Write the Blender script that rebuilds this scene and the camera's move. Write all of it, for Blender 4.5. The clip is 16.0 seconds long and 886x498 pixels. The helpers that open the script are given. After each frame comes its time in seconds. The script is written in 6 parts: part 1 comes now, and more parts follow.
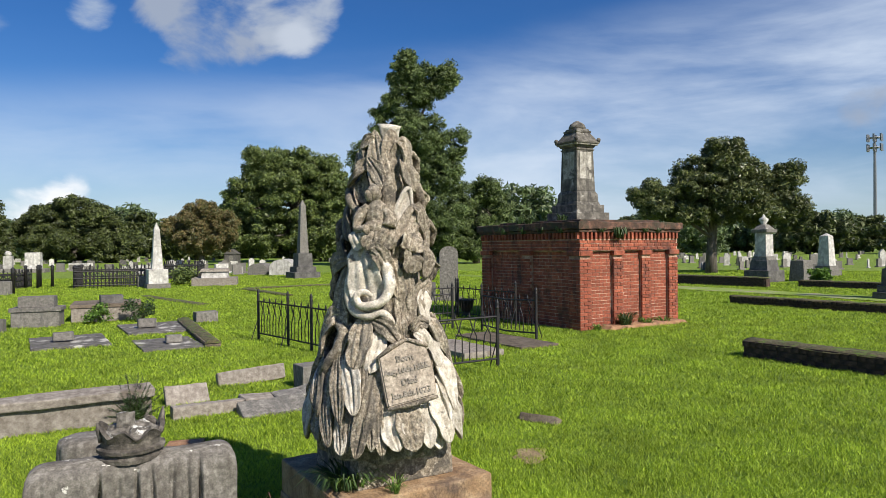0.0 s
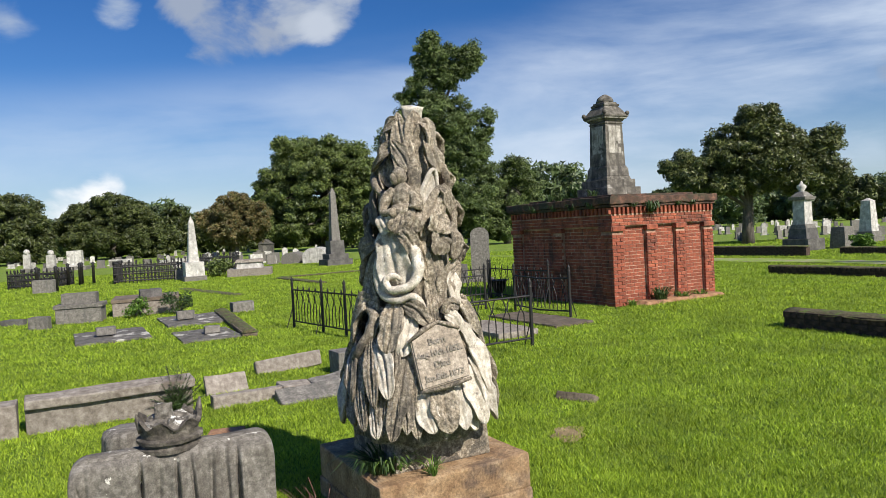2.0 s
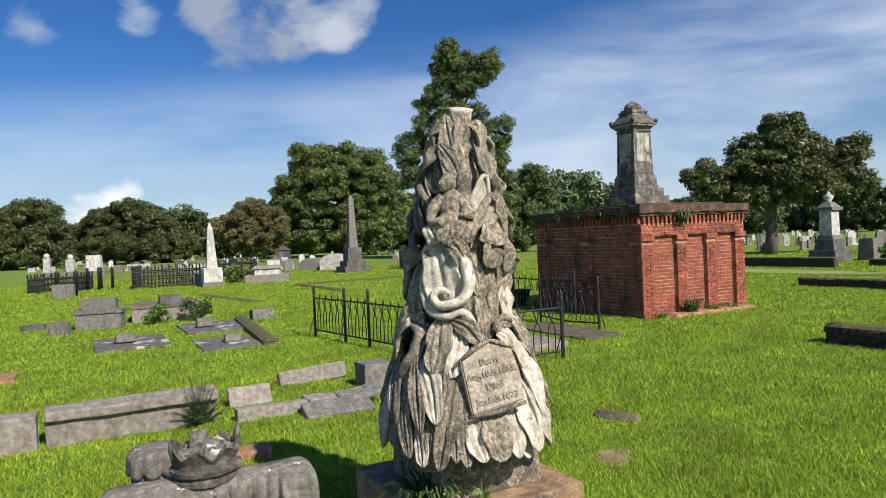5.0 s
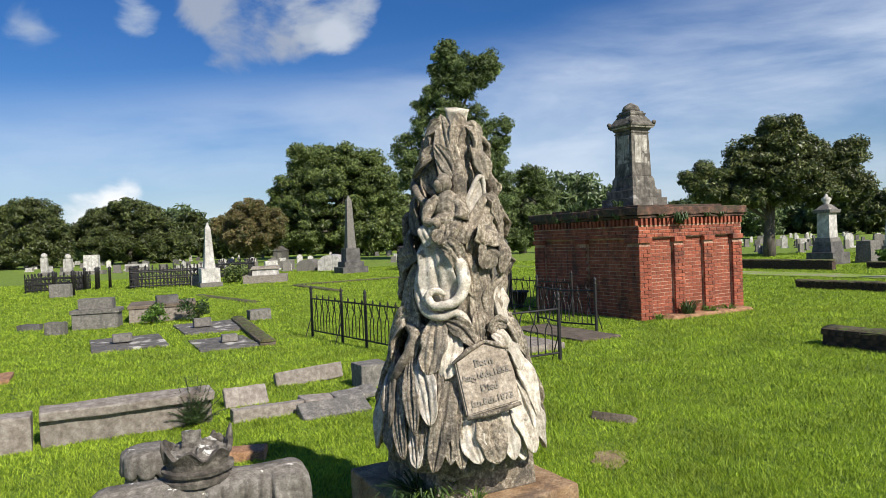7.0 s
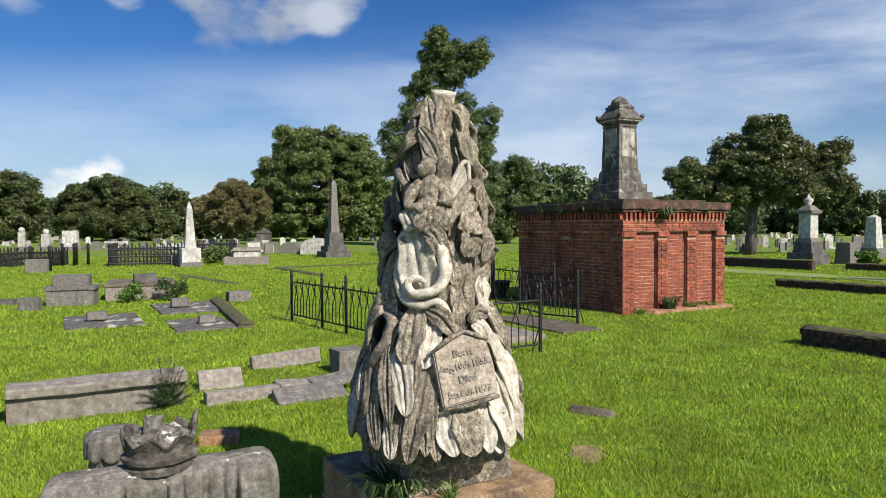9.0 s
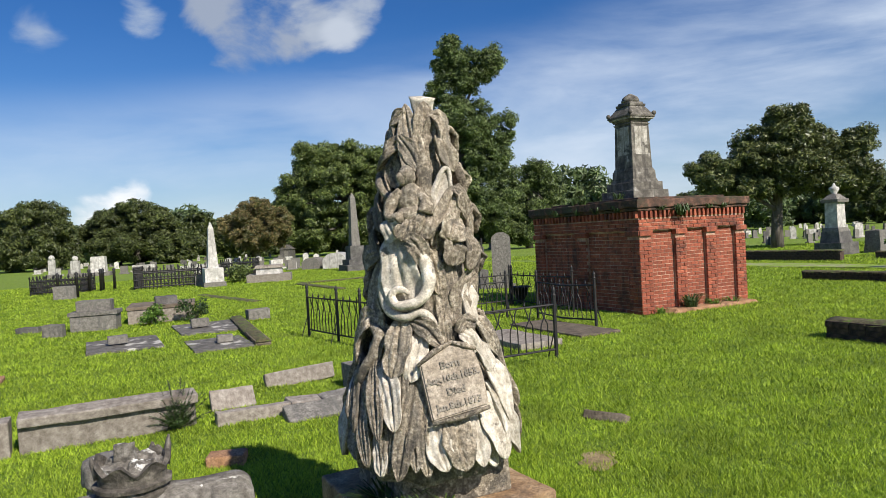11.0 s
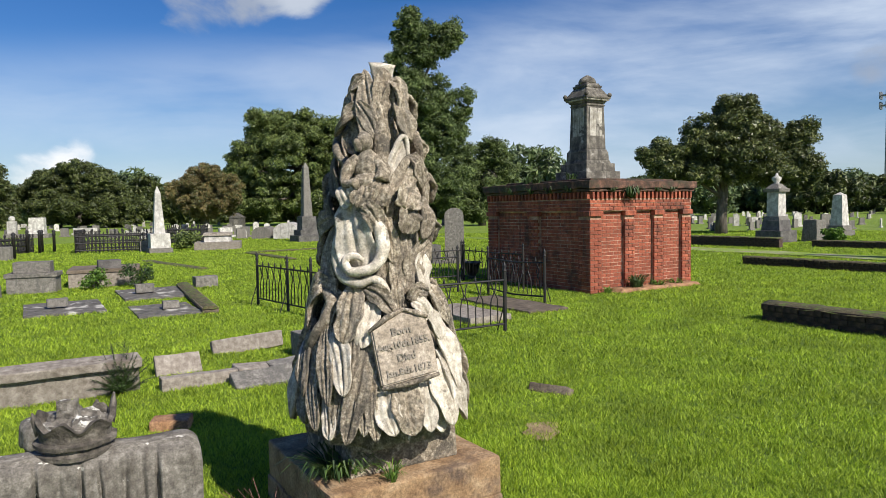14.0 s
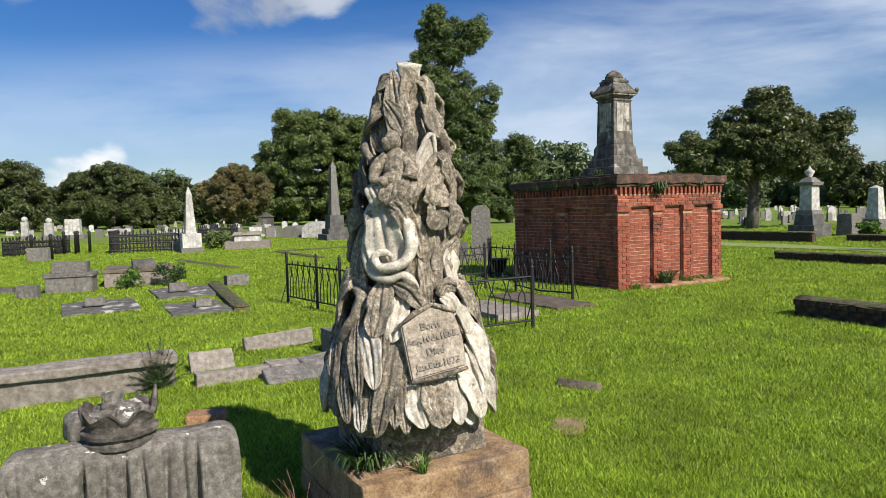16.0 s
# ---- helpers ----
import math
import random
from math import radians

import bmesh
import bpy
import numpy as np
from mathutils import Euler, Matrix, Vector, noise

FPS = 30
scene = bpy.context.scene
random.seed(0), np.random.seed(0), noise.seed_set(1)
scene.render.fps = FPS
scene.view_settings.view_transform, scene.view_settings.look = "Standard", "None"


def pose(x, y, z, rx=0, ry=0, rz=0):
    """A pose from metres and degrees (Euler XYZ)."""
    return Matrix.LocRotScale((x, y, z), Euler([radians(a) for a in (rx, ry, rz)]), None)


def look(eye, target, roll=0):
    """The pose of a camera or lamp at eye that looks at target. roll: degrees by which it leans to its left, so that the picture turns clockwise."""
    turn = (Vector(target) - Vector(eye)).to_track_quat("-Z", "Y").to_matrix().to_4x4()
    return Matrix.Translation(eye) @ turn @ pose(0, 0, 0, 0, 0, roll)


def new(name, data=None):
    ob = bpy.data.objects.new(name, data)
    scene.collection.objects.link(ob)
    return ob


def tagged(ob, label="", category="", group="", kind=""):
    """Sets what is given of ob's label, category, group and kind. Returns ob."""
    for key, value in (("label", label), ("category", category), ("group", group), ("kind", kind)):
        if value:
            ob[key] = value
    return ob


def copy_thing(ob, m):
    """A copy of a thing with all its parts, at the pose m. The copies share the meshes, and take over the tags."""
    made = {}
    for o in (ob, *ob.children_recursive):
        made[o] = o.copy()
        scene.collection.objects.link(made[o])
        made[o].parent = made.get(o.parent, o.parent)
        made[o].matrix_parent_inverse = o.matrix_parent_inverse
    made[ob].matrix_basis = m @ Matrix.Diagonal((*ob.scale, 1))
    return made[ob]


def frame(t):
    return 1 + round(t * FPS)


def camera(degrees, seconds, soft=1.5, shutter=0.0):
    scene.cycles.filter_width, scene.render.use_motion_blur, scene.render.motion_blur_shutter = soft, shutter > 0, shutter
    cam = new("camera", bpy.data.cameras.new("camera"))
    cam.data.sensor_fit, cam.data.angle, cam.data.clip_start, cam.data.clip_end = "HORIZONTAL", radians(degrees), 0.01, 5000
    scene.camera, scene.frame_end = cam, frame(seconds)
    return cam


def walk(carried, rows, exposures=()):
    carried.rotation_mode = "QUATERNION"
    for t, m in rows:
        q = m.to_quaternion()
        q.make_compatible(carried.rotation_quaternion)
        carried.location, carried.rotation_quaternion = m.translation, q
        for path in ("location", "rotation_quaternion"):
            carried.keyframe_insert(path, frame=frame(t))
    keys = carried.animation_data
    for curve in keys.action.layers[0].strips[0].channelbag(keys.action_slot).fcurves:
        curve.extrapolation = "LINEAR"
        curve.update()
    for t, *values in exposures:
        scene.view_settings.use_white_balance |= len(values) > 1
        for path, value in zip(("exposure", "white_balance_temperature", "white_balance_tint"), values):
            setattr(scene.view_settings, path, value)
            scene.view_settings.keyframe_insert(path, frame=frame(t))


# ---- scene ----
cam = camera(65.9, 16.0, soft=0.7)
PATH = [
    (0, (0.779, -0.286, 1.73), (0.416, 1.681, 1.721), -0.6),
    (0.5, (0.769, -0.268, 1.72), (0.404, 1.698, 1.663), -0.8),
    (1, (0.773, -0.269, 1.705), (0.349, 1.682, 1.596), -0.6),
    (1.5, (0.786, -0.257, 1.718), (0.346, 1.693, 1.636), -1.7),
    (2, (0.789, -0.247, 1.723), (0.335, 1.7, 1.665), -3.0),
    (2.5, (0.73, -0.158, 1.723), (0.231, 1.778, 1.66), -2.5),
    (3, (0.622, -0.077, 1.732), (0.154, 1.866, 1.669), -2.4),
    (3.5, (0.551, -0.038, 1.731), (0.155, 1.921, 1.667), -2.4),
    (4, (0.534, -0.028, 1.739), (0.084, 1.921, 1.694), -2.0),
    (6.3, (0.555, -0.016, 1.75), (0.05, 1.919, 1.719), -2.6),
    (6.5, (0.549, -0.01, 1.747), (0.057, 1.928, 1.716), -2.2),
    (7, (0.556, -0.013, 1.745), (0.066, 1.926, 1.714), -2.3),
    (7.5, (0.543, 0.019, 1.743), (0.057, 1.959, 1.705), -2.1),
    (8, (0.525, 0.037, 1.732), (0.062, 1.982, 1.683), -0.4),
    (8.2, (0.528, 0.039, 1.729), (0.086, 1.988, 1.661), -0.3),
    (10.3, (0.654, 0.179, 1.752), (0.156, 2.116, 1.696), -1.2),
    (10.5, (0.687, 0.175, 1.737), (0.162, 2.104, 1.689), -1.5),
    (11, (0.719, 0.216, 1.731), (0.205, 2.148, 1.69), -3.2),
    (11.5, (0.744, 0.172, 1.734), (0.264, 2.113, 1.729), -2.6),
    (12, (0.721, 0.199, 1.723), (0.295, 2.153, 1.693), -2.1),
    (12.5, (0.716, 0.215, 1.717), (0.306, 2.171, 1.658), -2.1),
    (13, (0.709, 0.228, 1.705), (0.328, 2.189, 1.605), -1.5),
    (13.5, (0.715, 0.201, 1.708), (0.333, 2.162, 1.599), -1.0),
    (14, (0.714, 0.19, 1.7), (0.333, 2.15, 1.582), -1.0),
    (14.5, (0.726, 0.168, 1.703), (0.333, 2.125, 1.587), -1.6),
    (15, (0.721, 0.156, 1.7), (0.311, 2.11, 1.592), -0.7),
    (15.5, (0.721, 0.135, 1.695), (0.271, 2.08, 1.577), -0.4),
    (16, (0.721, 0.137, 1.695), (0.263, 2.08, 1.572), -1.6),
]
walk(cam, [(t, look(eye, target, roll)) for t, eye, target, roll in PATH])

# ---- light ----
SUN_AZ = math.atan2(-0.60, 0.80)
SUN_EL = radians(40.0)
sun_dir = Vector((math.cos(SUN_EL) * math.cos(SUN_AZ), math.cos(SUN_EL) * math.sin(SUN_AZ), math.sin(SUN_EL)))
sun = new("sun", bpy.data.lights.new("sun", "SUN"))
sun.data.energy, sun.data.angle, sun.data.color = 5.0, radians(0.6), (1.0, 0.93, 0.82)
sun.matrix_world = look(sun_dir * 60, (0, 0, 0))
scene.view_settings.exposure = 0.34

world = bpy.data.worlds.new("sky")
scene.world = world
world.use_nodes = True
wt = world.node_tree
wt.nodes.clear()


def wn(kind, **kw):
    n = wt.nodes.new(kind)
    for k, v in kw.items():
        n.inputs[k].default_value = v
    return n


def wmath(op, a, b, clamp=False):
    n = wt.nodes.new("ShaderNodeMath")
    n.operation, n.use_clamp = op, clamp
    for i, v in enumerate((a, b)):
        if isinstance(v, (int, float)):
            n.inputs[i].default_value = v
        else:
            wt.links.new(v, n.inputs[i])
    return n.outputs[0]


def wstep(v, a, b):
    n = wt.nodes.new("ShaderNodeMapRange")
    n.interpolation_type = "SMOOTHSTEP"
    wt.links.new(v, n.inputs["Value"])
    n.inputs["From Min"].default_value, n.inputs["From Max"].default_value = a, b
    return n.outputs["Result"]


def wmix(fac, a, b):
    n = wt.nodes.new("ShaderNodeMix")
    n.data_type = "RGBA"
    wt.links.new(fac, n.inputs[0])
    for i, v in ((6, a), (7, b)):
        if isinstance(v, tuple):
            n.inputs[i].default_value = (*v, 1)
        else:
            wt.links.new(v, n.inputs[i])
    return n.outputs[2]


sky = wt.nodes.new("ShaderNodeTexSky")
sky.sky_type, sky.sun_disc = "NISHITA", False
sky.sun_elevation, sky.sun_rotation = SUN_EL, math.pi / 2 - SUN_AZ
sky.altitude, sky.air_density, sky.dust_density, sky.ozone_density = 10, 1.0, 0.3, 5.0
coord = wt.nodes.new("ShaderNodeTexCoord")
split = wt.nodes.new("ShaderNodeSeparateXYZ")
wt.links.new(coord.outputs["Generated"], split.inputs[0])


def sky_noise(scale, stretch, detail, distort, turn=0.0, shift=(0, 0, 0)):
    mp = wt.nodes.new("ShaderNodeMapping")
    mp.inputs["Scale"].default_value = stretch
    mp.inputs["Rotation"].default_value = (0, radians(turn), radians(-10))
    mp.inputs["Location"].default_value = shift
    wt.links.new(coord.outputs["Generated"], mp.inputs[0])
    n = wn("ShaderNodeTexNoise", Scale=scale, Detail=detail, Roughness=0.55, Distortion=distort)
    wt.links.new(mp.outputs[0], n.inputs["Vector"])
    return n.outputs["Fac"]


def cloud_at(direction, inner, outer):
    d = wt.nodes.new("ShaderNodeVectorMath")
    d.operation = "DISTANCE"
    d.inputs[1].default_value = Vector(direction).normalized()
    wt.links.new(coord.outputs["Generated"], d.inputs[0])
    return wstep(d.outputs["Value"], outer, inner)


# thin veils of high cloud, denser towards the horizon
veil_n = sky_noise(1.7, (1.0, 1.0, 3.4), 9, 0.35, 13, (0.3, 0.2, 0.9))
fibre_n = sky_noise(3.0, (1.0, 1.0, 4.6), 9, 0.7, 14, (1.3, 0.7, 0.2))
veil = wmath("ADD", wmath("MULTIPLY", wstep(veil_n, 0.33, 0.64), 0.70), wmath("MULTIPLY", wstep(fibre_n, 0.40, 0.70), 0.26))
slant = wmath("SUBTRACT", split.outputs["Z"], wmath("MULTIPLY", split.outputs["X"], 0.14))
low = wstep(slant, 0.325, 0.215)
veil = wmath("MULTIPLY", veil, wmath("ADD", wmath("MULTIPLY", low, 1.0), 0.02), True)
veil = wmath("MULTIPLY", veil, wmath("ADD", wmath("MULTIPLY", split.outputs["X"], 0.50), 0.86), True)
haze = wmath("MULTIPLY", wstep(split.outputs["Z"], 0.22, 0.02), 0.42)
deep = wt.nodes.new("ShaderNodeHueSaturation")
deep.inputs["Hue"].default_value = 0.512
deep.inputs["Saturation"].default_value, deep.inputs["Value"].default_value = 1.30, 0.88
wt.links.new(sky.outputs[0], deep.inputs["Color"])
base = wmix(haze, deep.outputs[0], (4.2, 5.4, 7.0))
base = wmix(veil, base, (6.6, 7.5, 8.8))
CLOUDS = [  # direction, full radius, edge, colour, cut
    ((-0.659, 0.75, 0.045), 0.02, 0.07, (9.6, 9.7, 9.9), 0.70),
    ((-0.621, 0.779, 0.082), 0.0, 0.04, (9.6, 9.7, 9.9), 0.62),
    ((-0.64, 0.765, 0.062), 0.005, 0.055, (9.6, 9.7, 9.9), 0.62),
    ((-0.45, 0.83, 0.345), 0.07, 0.15, (3.7, 4.2, 5.1), 0.48),
    ((-0.37, 0.865, 0.34), 0.05, 0.11, (4.4, 5.0, 6.0), 0.48),
    ((-0.367, 0.884, 0.292), 0.0, 0.06, (5.4, 6.0, 7.0), 0.55),
    ((-0.583, 0.756, 0.31), 0.0, 0.07, (4.4, 5.2, 6.4), 0.60),
    ((0.363, 0.917, 0.164), 0.01, 0.06, (3.3, 3.9, 5.0), 0.62),
    ((-0.675, 0.69, 0.272), 0.0, 0.085, (4.4, 5.2, 6.4), 0.58),
]
out = wt.nodes.new("ShaderNodeOutputWorld")
bg = wn("ShaderNodeBackground", Strength=0.085)
puff = sky_noise(9.0, (1, 1, 1.6), 6, 0.4)
for direction, inner, outer, tint, cut in CLOUDS:
    shape = wmath("ADD", cloud_at(direction, inner, outer), wmath("MULTIPLY", wmath("SUBTRACT", puff, 0.5), 2.2))
    base = wmix(wmath("MULTIPLY", wstep(shape, cut, cut + 0.6), 0.85), base, tint)
wt.links.new(base, bg.inputs[0])
wt.links.new(bg.outputs[0], out.inputs[0])


# ---- materials ----
def material(name, stops, scale=6.0, rough=0.85, bump=0.3, bump_scale=40.0, spread=0.0, detail=8, metal=0.0, stain=None, stain_scale=1.3, stain_cut=(0.52, 0.7), stretch=(1, 1, 1), bump_dist=0.01, island=False, streak=None, fine=0.55, fine_scale=62.0):
    """stops: colours along a noise; stain: a second colour in patches; spread: lightness varied per object; streak: colour of upright runs."""
    m = bpy.data.materials.new(name)
    m.use_nodes = True
    nt = m.node_tree
    bsdf = nt.nodes["Principled BSDF"]
    bsdf.inputs["Roughness"].default_value = rough
    bsdf.inputs["Metallic"].default_value = metal
    tc = nt.nodes.new("ShaderNodeTexCoord")
    mp = nt.nodes.new("ShaderNodeMapping")
    mp.inputs["Scale"].default_value = stretch
    nt.links.new(tc.outputs["Object"], mp.inputs[0])

    def noise_node(s, d, r=0.6, src=None):
        n = nt.nodes.new("ShaderNodeTexNoise")
        n.inputs["Scale"].default_value, n.inputs["Detail"].default_value, n.inputs["Roughness"].default_value = s, d, r
        nt.links.new((src or mp).outputs[0], n.inputs["Vector"])
        return n.outputs["Fac"]

    def blend(fac, a, b):
        n = nt.nodes.new("ShaderNodeMix")
        n.data_type = "RGBA"
        nt.links.new(fac, n.inputs[0])
        nt.links.new(a, n.inputs[6])
        if isinstance(b, tuple):
            n.inputs[7].default_value = (*b, 1)
        else:
            nt.links.new(b, n.inputs[7])
        return n.outputs[2]

    def step(v, a, b):
        n = nt.nodes.new("ShaderNodeMapRange")
        n.interpolation_type = "SMOOTHSTEP"
        nt.links.new(v, n.inputs["Value"])
        n.inputs["From Min"].default_value, n.inputs["From Max"].default_value = a, b
        return n.outputs["Result"]

    ramp = nt.nodes.new("ShaderNodeValToRGB")
    el = ramp.color_ramp.elements
    while len(el) < len(stops):
        el.new(0.5)
    for i, c in enumerate(stops):
        el[i].position = 0.3 + 0.4 * i / max(1, len(stops) - 1)
        el[i].color = (*c, 1)
    nt.links.new(noise_node(scale, detail), ramp.inputs[0])
    col = ramp.outputs[0]
    if stain:
        col = blend(step(noise_node(stain_scale, 6, 0.65), *stain_cut), col, stain)
    if streak:
        ms = nt.nodes.new("ShaderNodeMapping")
        ms.inputs["Scale"].default_value = (9, 9, 0.9)
        nt.links.new(tc.outputs["Object"], ms.inputs[0])
        col = blend(step(noise_node(1.0, 5, 0.6, ms), 0.5, 0.72), col, streak)
    if fine:
        fs = nt.nodes.new("ShaderNodeMapRange")
        fs.inputs["From Min"].default_value, fs.inputs["From Max"].default_value = 0.3, 0.7
        fs.inputs["To Min"].default_value, fs.inputs["To Max"].default_value = 1 - fine, 1 + fine
        nt.links.new(noise_node(fine_scale, 6, 0.75), fs.inputs["Value"])
        hf = nt.nodes.new("ShaderNodeHueSaturation")
        nt.links.new(fs.outputs["Result"], hf.inputs["Value"])
        nt.links.new(col, hf.inputs["Color"])
        col = hf.outputs["Color"]
    if spread:
        if island:
            info = nt.nodes.new("ShaderNodeNewGeometry").outputs["Random Per Island"]
        else:
            info = nt.nodes.new("ShaderNodeObjectInfo").outputs["Random"]
        h = nt.nodes.new("ShaderNodeHueSaturation")
        r = nt.nodes.new("ShaderNodeMapRange")
        nt.links.new(info, r.inputs["Value"])
        r.inputs["To Min"].default_value, r.inputs["To Max"].default_value = 1 - spread, 1 + spread
        nt.links.new(r.outputs["Result"], h.inputs["Value"])
        nt.links.new(col, h.inputs["Color"])
        col = h.outputs["Color"]
    nt.links.new(col, bsdf.inputs["Base Color"])
    if bump:
        b = nt.nodes.new("ShaderNodeBump")
        b.inputs["Strength"].default_value, b.inputs["Distance"].default_value = bump, bump_dist
        nt.links.new(noise_node(bump_scale, 8, 0.65), b.inputs["Height"])
        nt.links.new(b.outputs[0], bsdf.inputs["Normal"])
    return m


# weathered grey, darkened further for the shade on the monument's left
M_MARBLE = material("weathered_marble", [(0.10, 0.08, 0.057), (0.30, 0.25, 0.185), (0.58, 0.515, 0.415)], 46, 0.92, 1.0, 100, spread=0.26, stain=(0.13, 0.112, 0.088), stain_scale=7.0, stain_cut=(0.54, 0.62), bump_dist=0.012, streak=(0.17, 0.15, 0.122), fine=0.6, fine_scale=95)
# whiter stone with sunlight mixed into its colour, mostly for leaves facing front-right
M_MARBLE_PALE_LIT = material("pale_lit_marble", [(0.30, 0.255, 0.195), (0.55, 0.495, 0.41), (0.78, 0.73, 0.645)], 20, 0.86, 0.7, 90, spread=0.16, stain=(0.19, 0.165, 0.135), stain_scale=9.0, stain_cut=(0.60, 0.68), streak=(0.40, 0.36, 0.30), bump_dist=0.008, fine=0.4, fine_scale=95)
M_TABLET = material("tablet_marble", [(0.22, 0.18, 0.135), (0.36, 0.30, 0.235), (0.48, 0.415, 0.335)], 14, 0.9, 0.5, 70, bump_dist=0.006, stain=(0.24, 0.21, 0.18), stain_scale=3)
M_PLINTH = material("rusty_plinth_stone", [(0.17, 0.098, 0.05), (0.29, 0.185, 0.10), (0.42, 0.30, 0.185)], 9, 0.9, 0.6, 60, stain=(0.11, 0.075, 0.055), stain_scale=2.5, bump_dist=0.01)
M_GREYSTONE = material("grey_stone", [(0.09, 0.083, 0.073), (0.165, 0.153, 0.136), (0.26, 0.243, 0.216)], 15, 0.9, 0.6, 110, spread=0.14, stain=(0.36, 0.34, 0.30), stain_scale=4.0, stain_cut=(0.63, 0.71), bump_dist=0.006, streak=(0.12, 0.115, 0.105))
M_DRAPE = material("draped_stone", [(0.085, 0.076, 0.065), (0.165, 0.15, 0.13), (0.28, 0.26, 0.23)], 34, 0.88, 0.8, 130, stain=(0.60, 0.58, 0.53), stain_scale=15.0, stain_cut=(0.65, 0.675), bump_dist=0.005, streak=(0.085, 0.073, 0.06), fine=0.45, fine_scale=140)
M_CROWN = material("dark_crown_stone", [(0.035, 0.03, 0.025), (0.09, 0.078, 0.064), (0.20, 0.178, 0.15)], 20, 0.88, 0.8, 90, stain=(0.5, 0.48, 0.43), stain_scale=11.0, stain_cut=(0.62, 0.68))
M_CROWNTOP = material("pale_lichened_break", [(0.06, 0.053, 0.045), (0.15, 0.135, 0.115), (0.30, 0.28, 0.25)], 26, 0.9, 0.8, 110, stain=(0.66, 0.65, 0.61), stain_scale=12.0, stain_cut=(0.56, 0.61))
M_COPING = material("pale_coping_stone", [(0.13, 0.108, 0.088), (0.23, 0.20, 0.17), (0.34, 0.31, 0.27)], 16, 0.9, 0.6, 110, spread=0.12, stain=(0.12, 0.098, 0.078), stain_scale=2.6, stain_cut=(0.55, 0.70), bump_dist=0.006, fine=0.35, fine_scale=120)
M_WHITE = material("white_marble", [(0.22, 0.21, 0.19), (0.44, 0.42, 0.39), (0.66, 0.64, 0.60)], 4, 0.8, 0.3, 30, spread=0.15, stain=(0.22, 0.21, 0.19), stain_scale=1.6, stain_cut=(0.56, 0.72), streak=(0.3, 0.29, 0.27))
M_DARKSTONE = material("blackened_granite", [(0.045, 0.042, 0.04), (0.09, 0.085, 0.08), (0.15, 0.14, 0.13)], 4, 0.8, 0.4, 40, spread=0.1, stain=(0.22, 0.21, 0.2), stain_scale=2.5, stain_cut=(0.6, 0.75))
M_LEDGER = material("stained_ledger_stone", [(0.05, 0.046, 0.04), (0.11, 0.102, 0.09), (0.19, 0.178, 0.16)], 9, 0.85, 0.6, 70, spread=0.1, stain=(0.46, 0.44, 0.40), stain_scale=2.2, stain_cut=(0.56, 0.62))
M_COLUMN = material("sooty_column_stone", [(0.04, 0.036, 0.03), (0.12, 0.108, 0.09), (0.26, 0.24, 0.205)], 7, 0.88, 0.6, 50, stain=(0.42, 0.40, 0.36), stain_scale=3.4, stain_cut=(0.60, 0.68), streak=(0.05, 0.045, 0.04))
M_PALECOLUMN = material("streaked_pale_stone", [(0.14, 0.125, 0.10), (0.36, 0.335, 0.29), (0.62, 0.59, 0.53)], 6, 0.88, 0.5, 50, stain=(0.085, 0.077, 0.064), stain_scale=3.0, stain_cut=(0.54, 0.62), streak=(0.07, 0.062, 0.052))
M_IRON = material("black_iron", [(0.012, 0.012, 0.013), (0.022, 0.022, 0.024), (0.05, 0.035, 0.028)], 8, 0.55, 0.2, 60, metal=0.3)
M_BRICK = material("red_brick", [(0.16, 0.038, 0.022), (0.31, 0.08, 0.042), (0.42, 0.14, 0.078)], 7, 0.92, 0.6, 70, spread=0.22, stain=(0.075, 0.034, 0.026), stain_scale=2.2, stain_cut=(0.46, 0.72), bump_dist=0.006, streak=(0.11, 0.04, 0.028))
M_MORTAR = material("lime_mortar", [(0.26, 0.13, 0.088), (0.42, 0.255, 0.18), (0.58, 0.42, 0.32)], 5, 0.95, 0.5, 80, stain=(0.12, 0.065, 0.05), stain_scale=2.2, stain_cut=(0.46, 0.70))
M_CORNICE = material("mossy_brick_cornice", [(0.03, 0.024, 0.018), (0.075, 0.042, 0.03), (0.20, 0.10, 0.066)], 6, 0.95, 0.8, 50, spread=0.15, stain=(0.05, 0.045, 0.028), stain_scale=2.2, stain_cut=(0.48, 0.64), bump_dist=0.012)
M_KERBBRICK = material("mossy_kerb_brick", [(0.025, 0.019, 0.015), (0.058, 0.036, 0.028), (0.12, 0.07, 0.05)], 9, 0.95, 0.8, 60, spread=0.14, stain=(0.035, 0.036, 0.02), stain_scale=5, bump_dist=0.01)
M_ROAD = material("gravel_path", [(0.17, 0.165, 0.10), (0.27, 0.25, 0.17), (0.36, 0.33, 0.25)], 2, 0.95, 0.5, 30, stain=(0.19, 0.27, 0.03), stain_scale=1.2, stain_cut=(0.38, 0.54))
M_BARK = material("bark", [(0.05, 0.042, 0.035), (0.10, 0.085, 0.07), (0.17, 0.15, 0.13)], 6, 0.95, 0.9, 18, stretch=(1, 1, 0.25), bump_dist=0.05)
M_LETTER = material("worn_letters", [(0.17, 0.15, 0.122), (0.33, 0.29, 0.24)], 20, 0.9, 0.2, 90)
M_OLDKERB = material("old_kerb_brick", [(0.07, 0.055, 0.04), (0.14, 0.11, 0.08), (0.22, 0.18, 0.14)], 6, 0.95, 0.8, 50, spread=0.2, stain=(0.07, 0.055, 0.04), stain_scale=3)
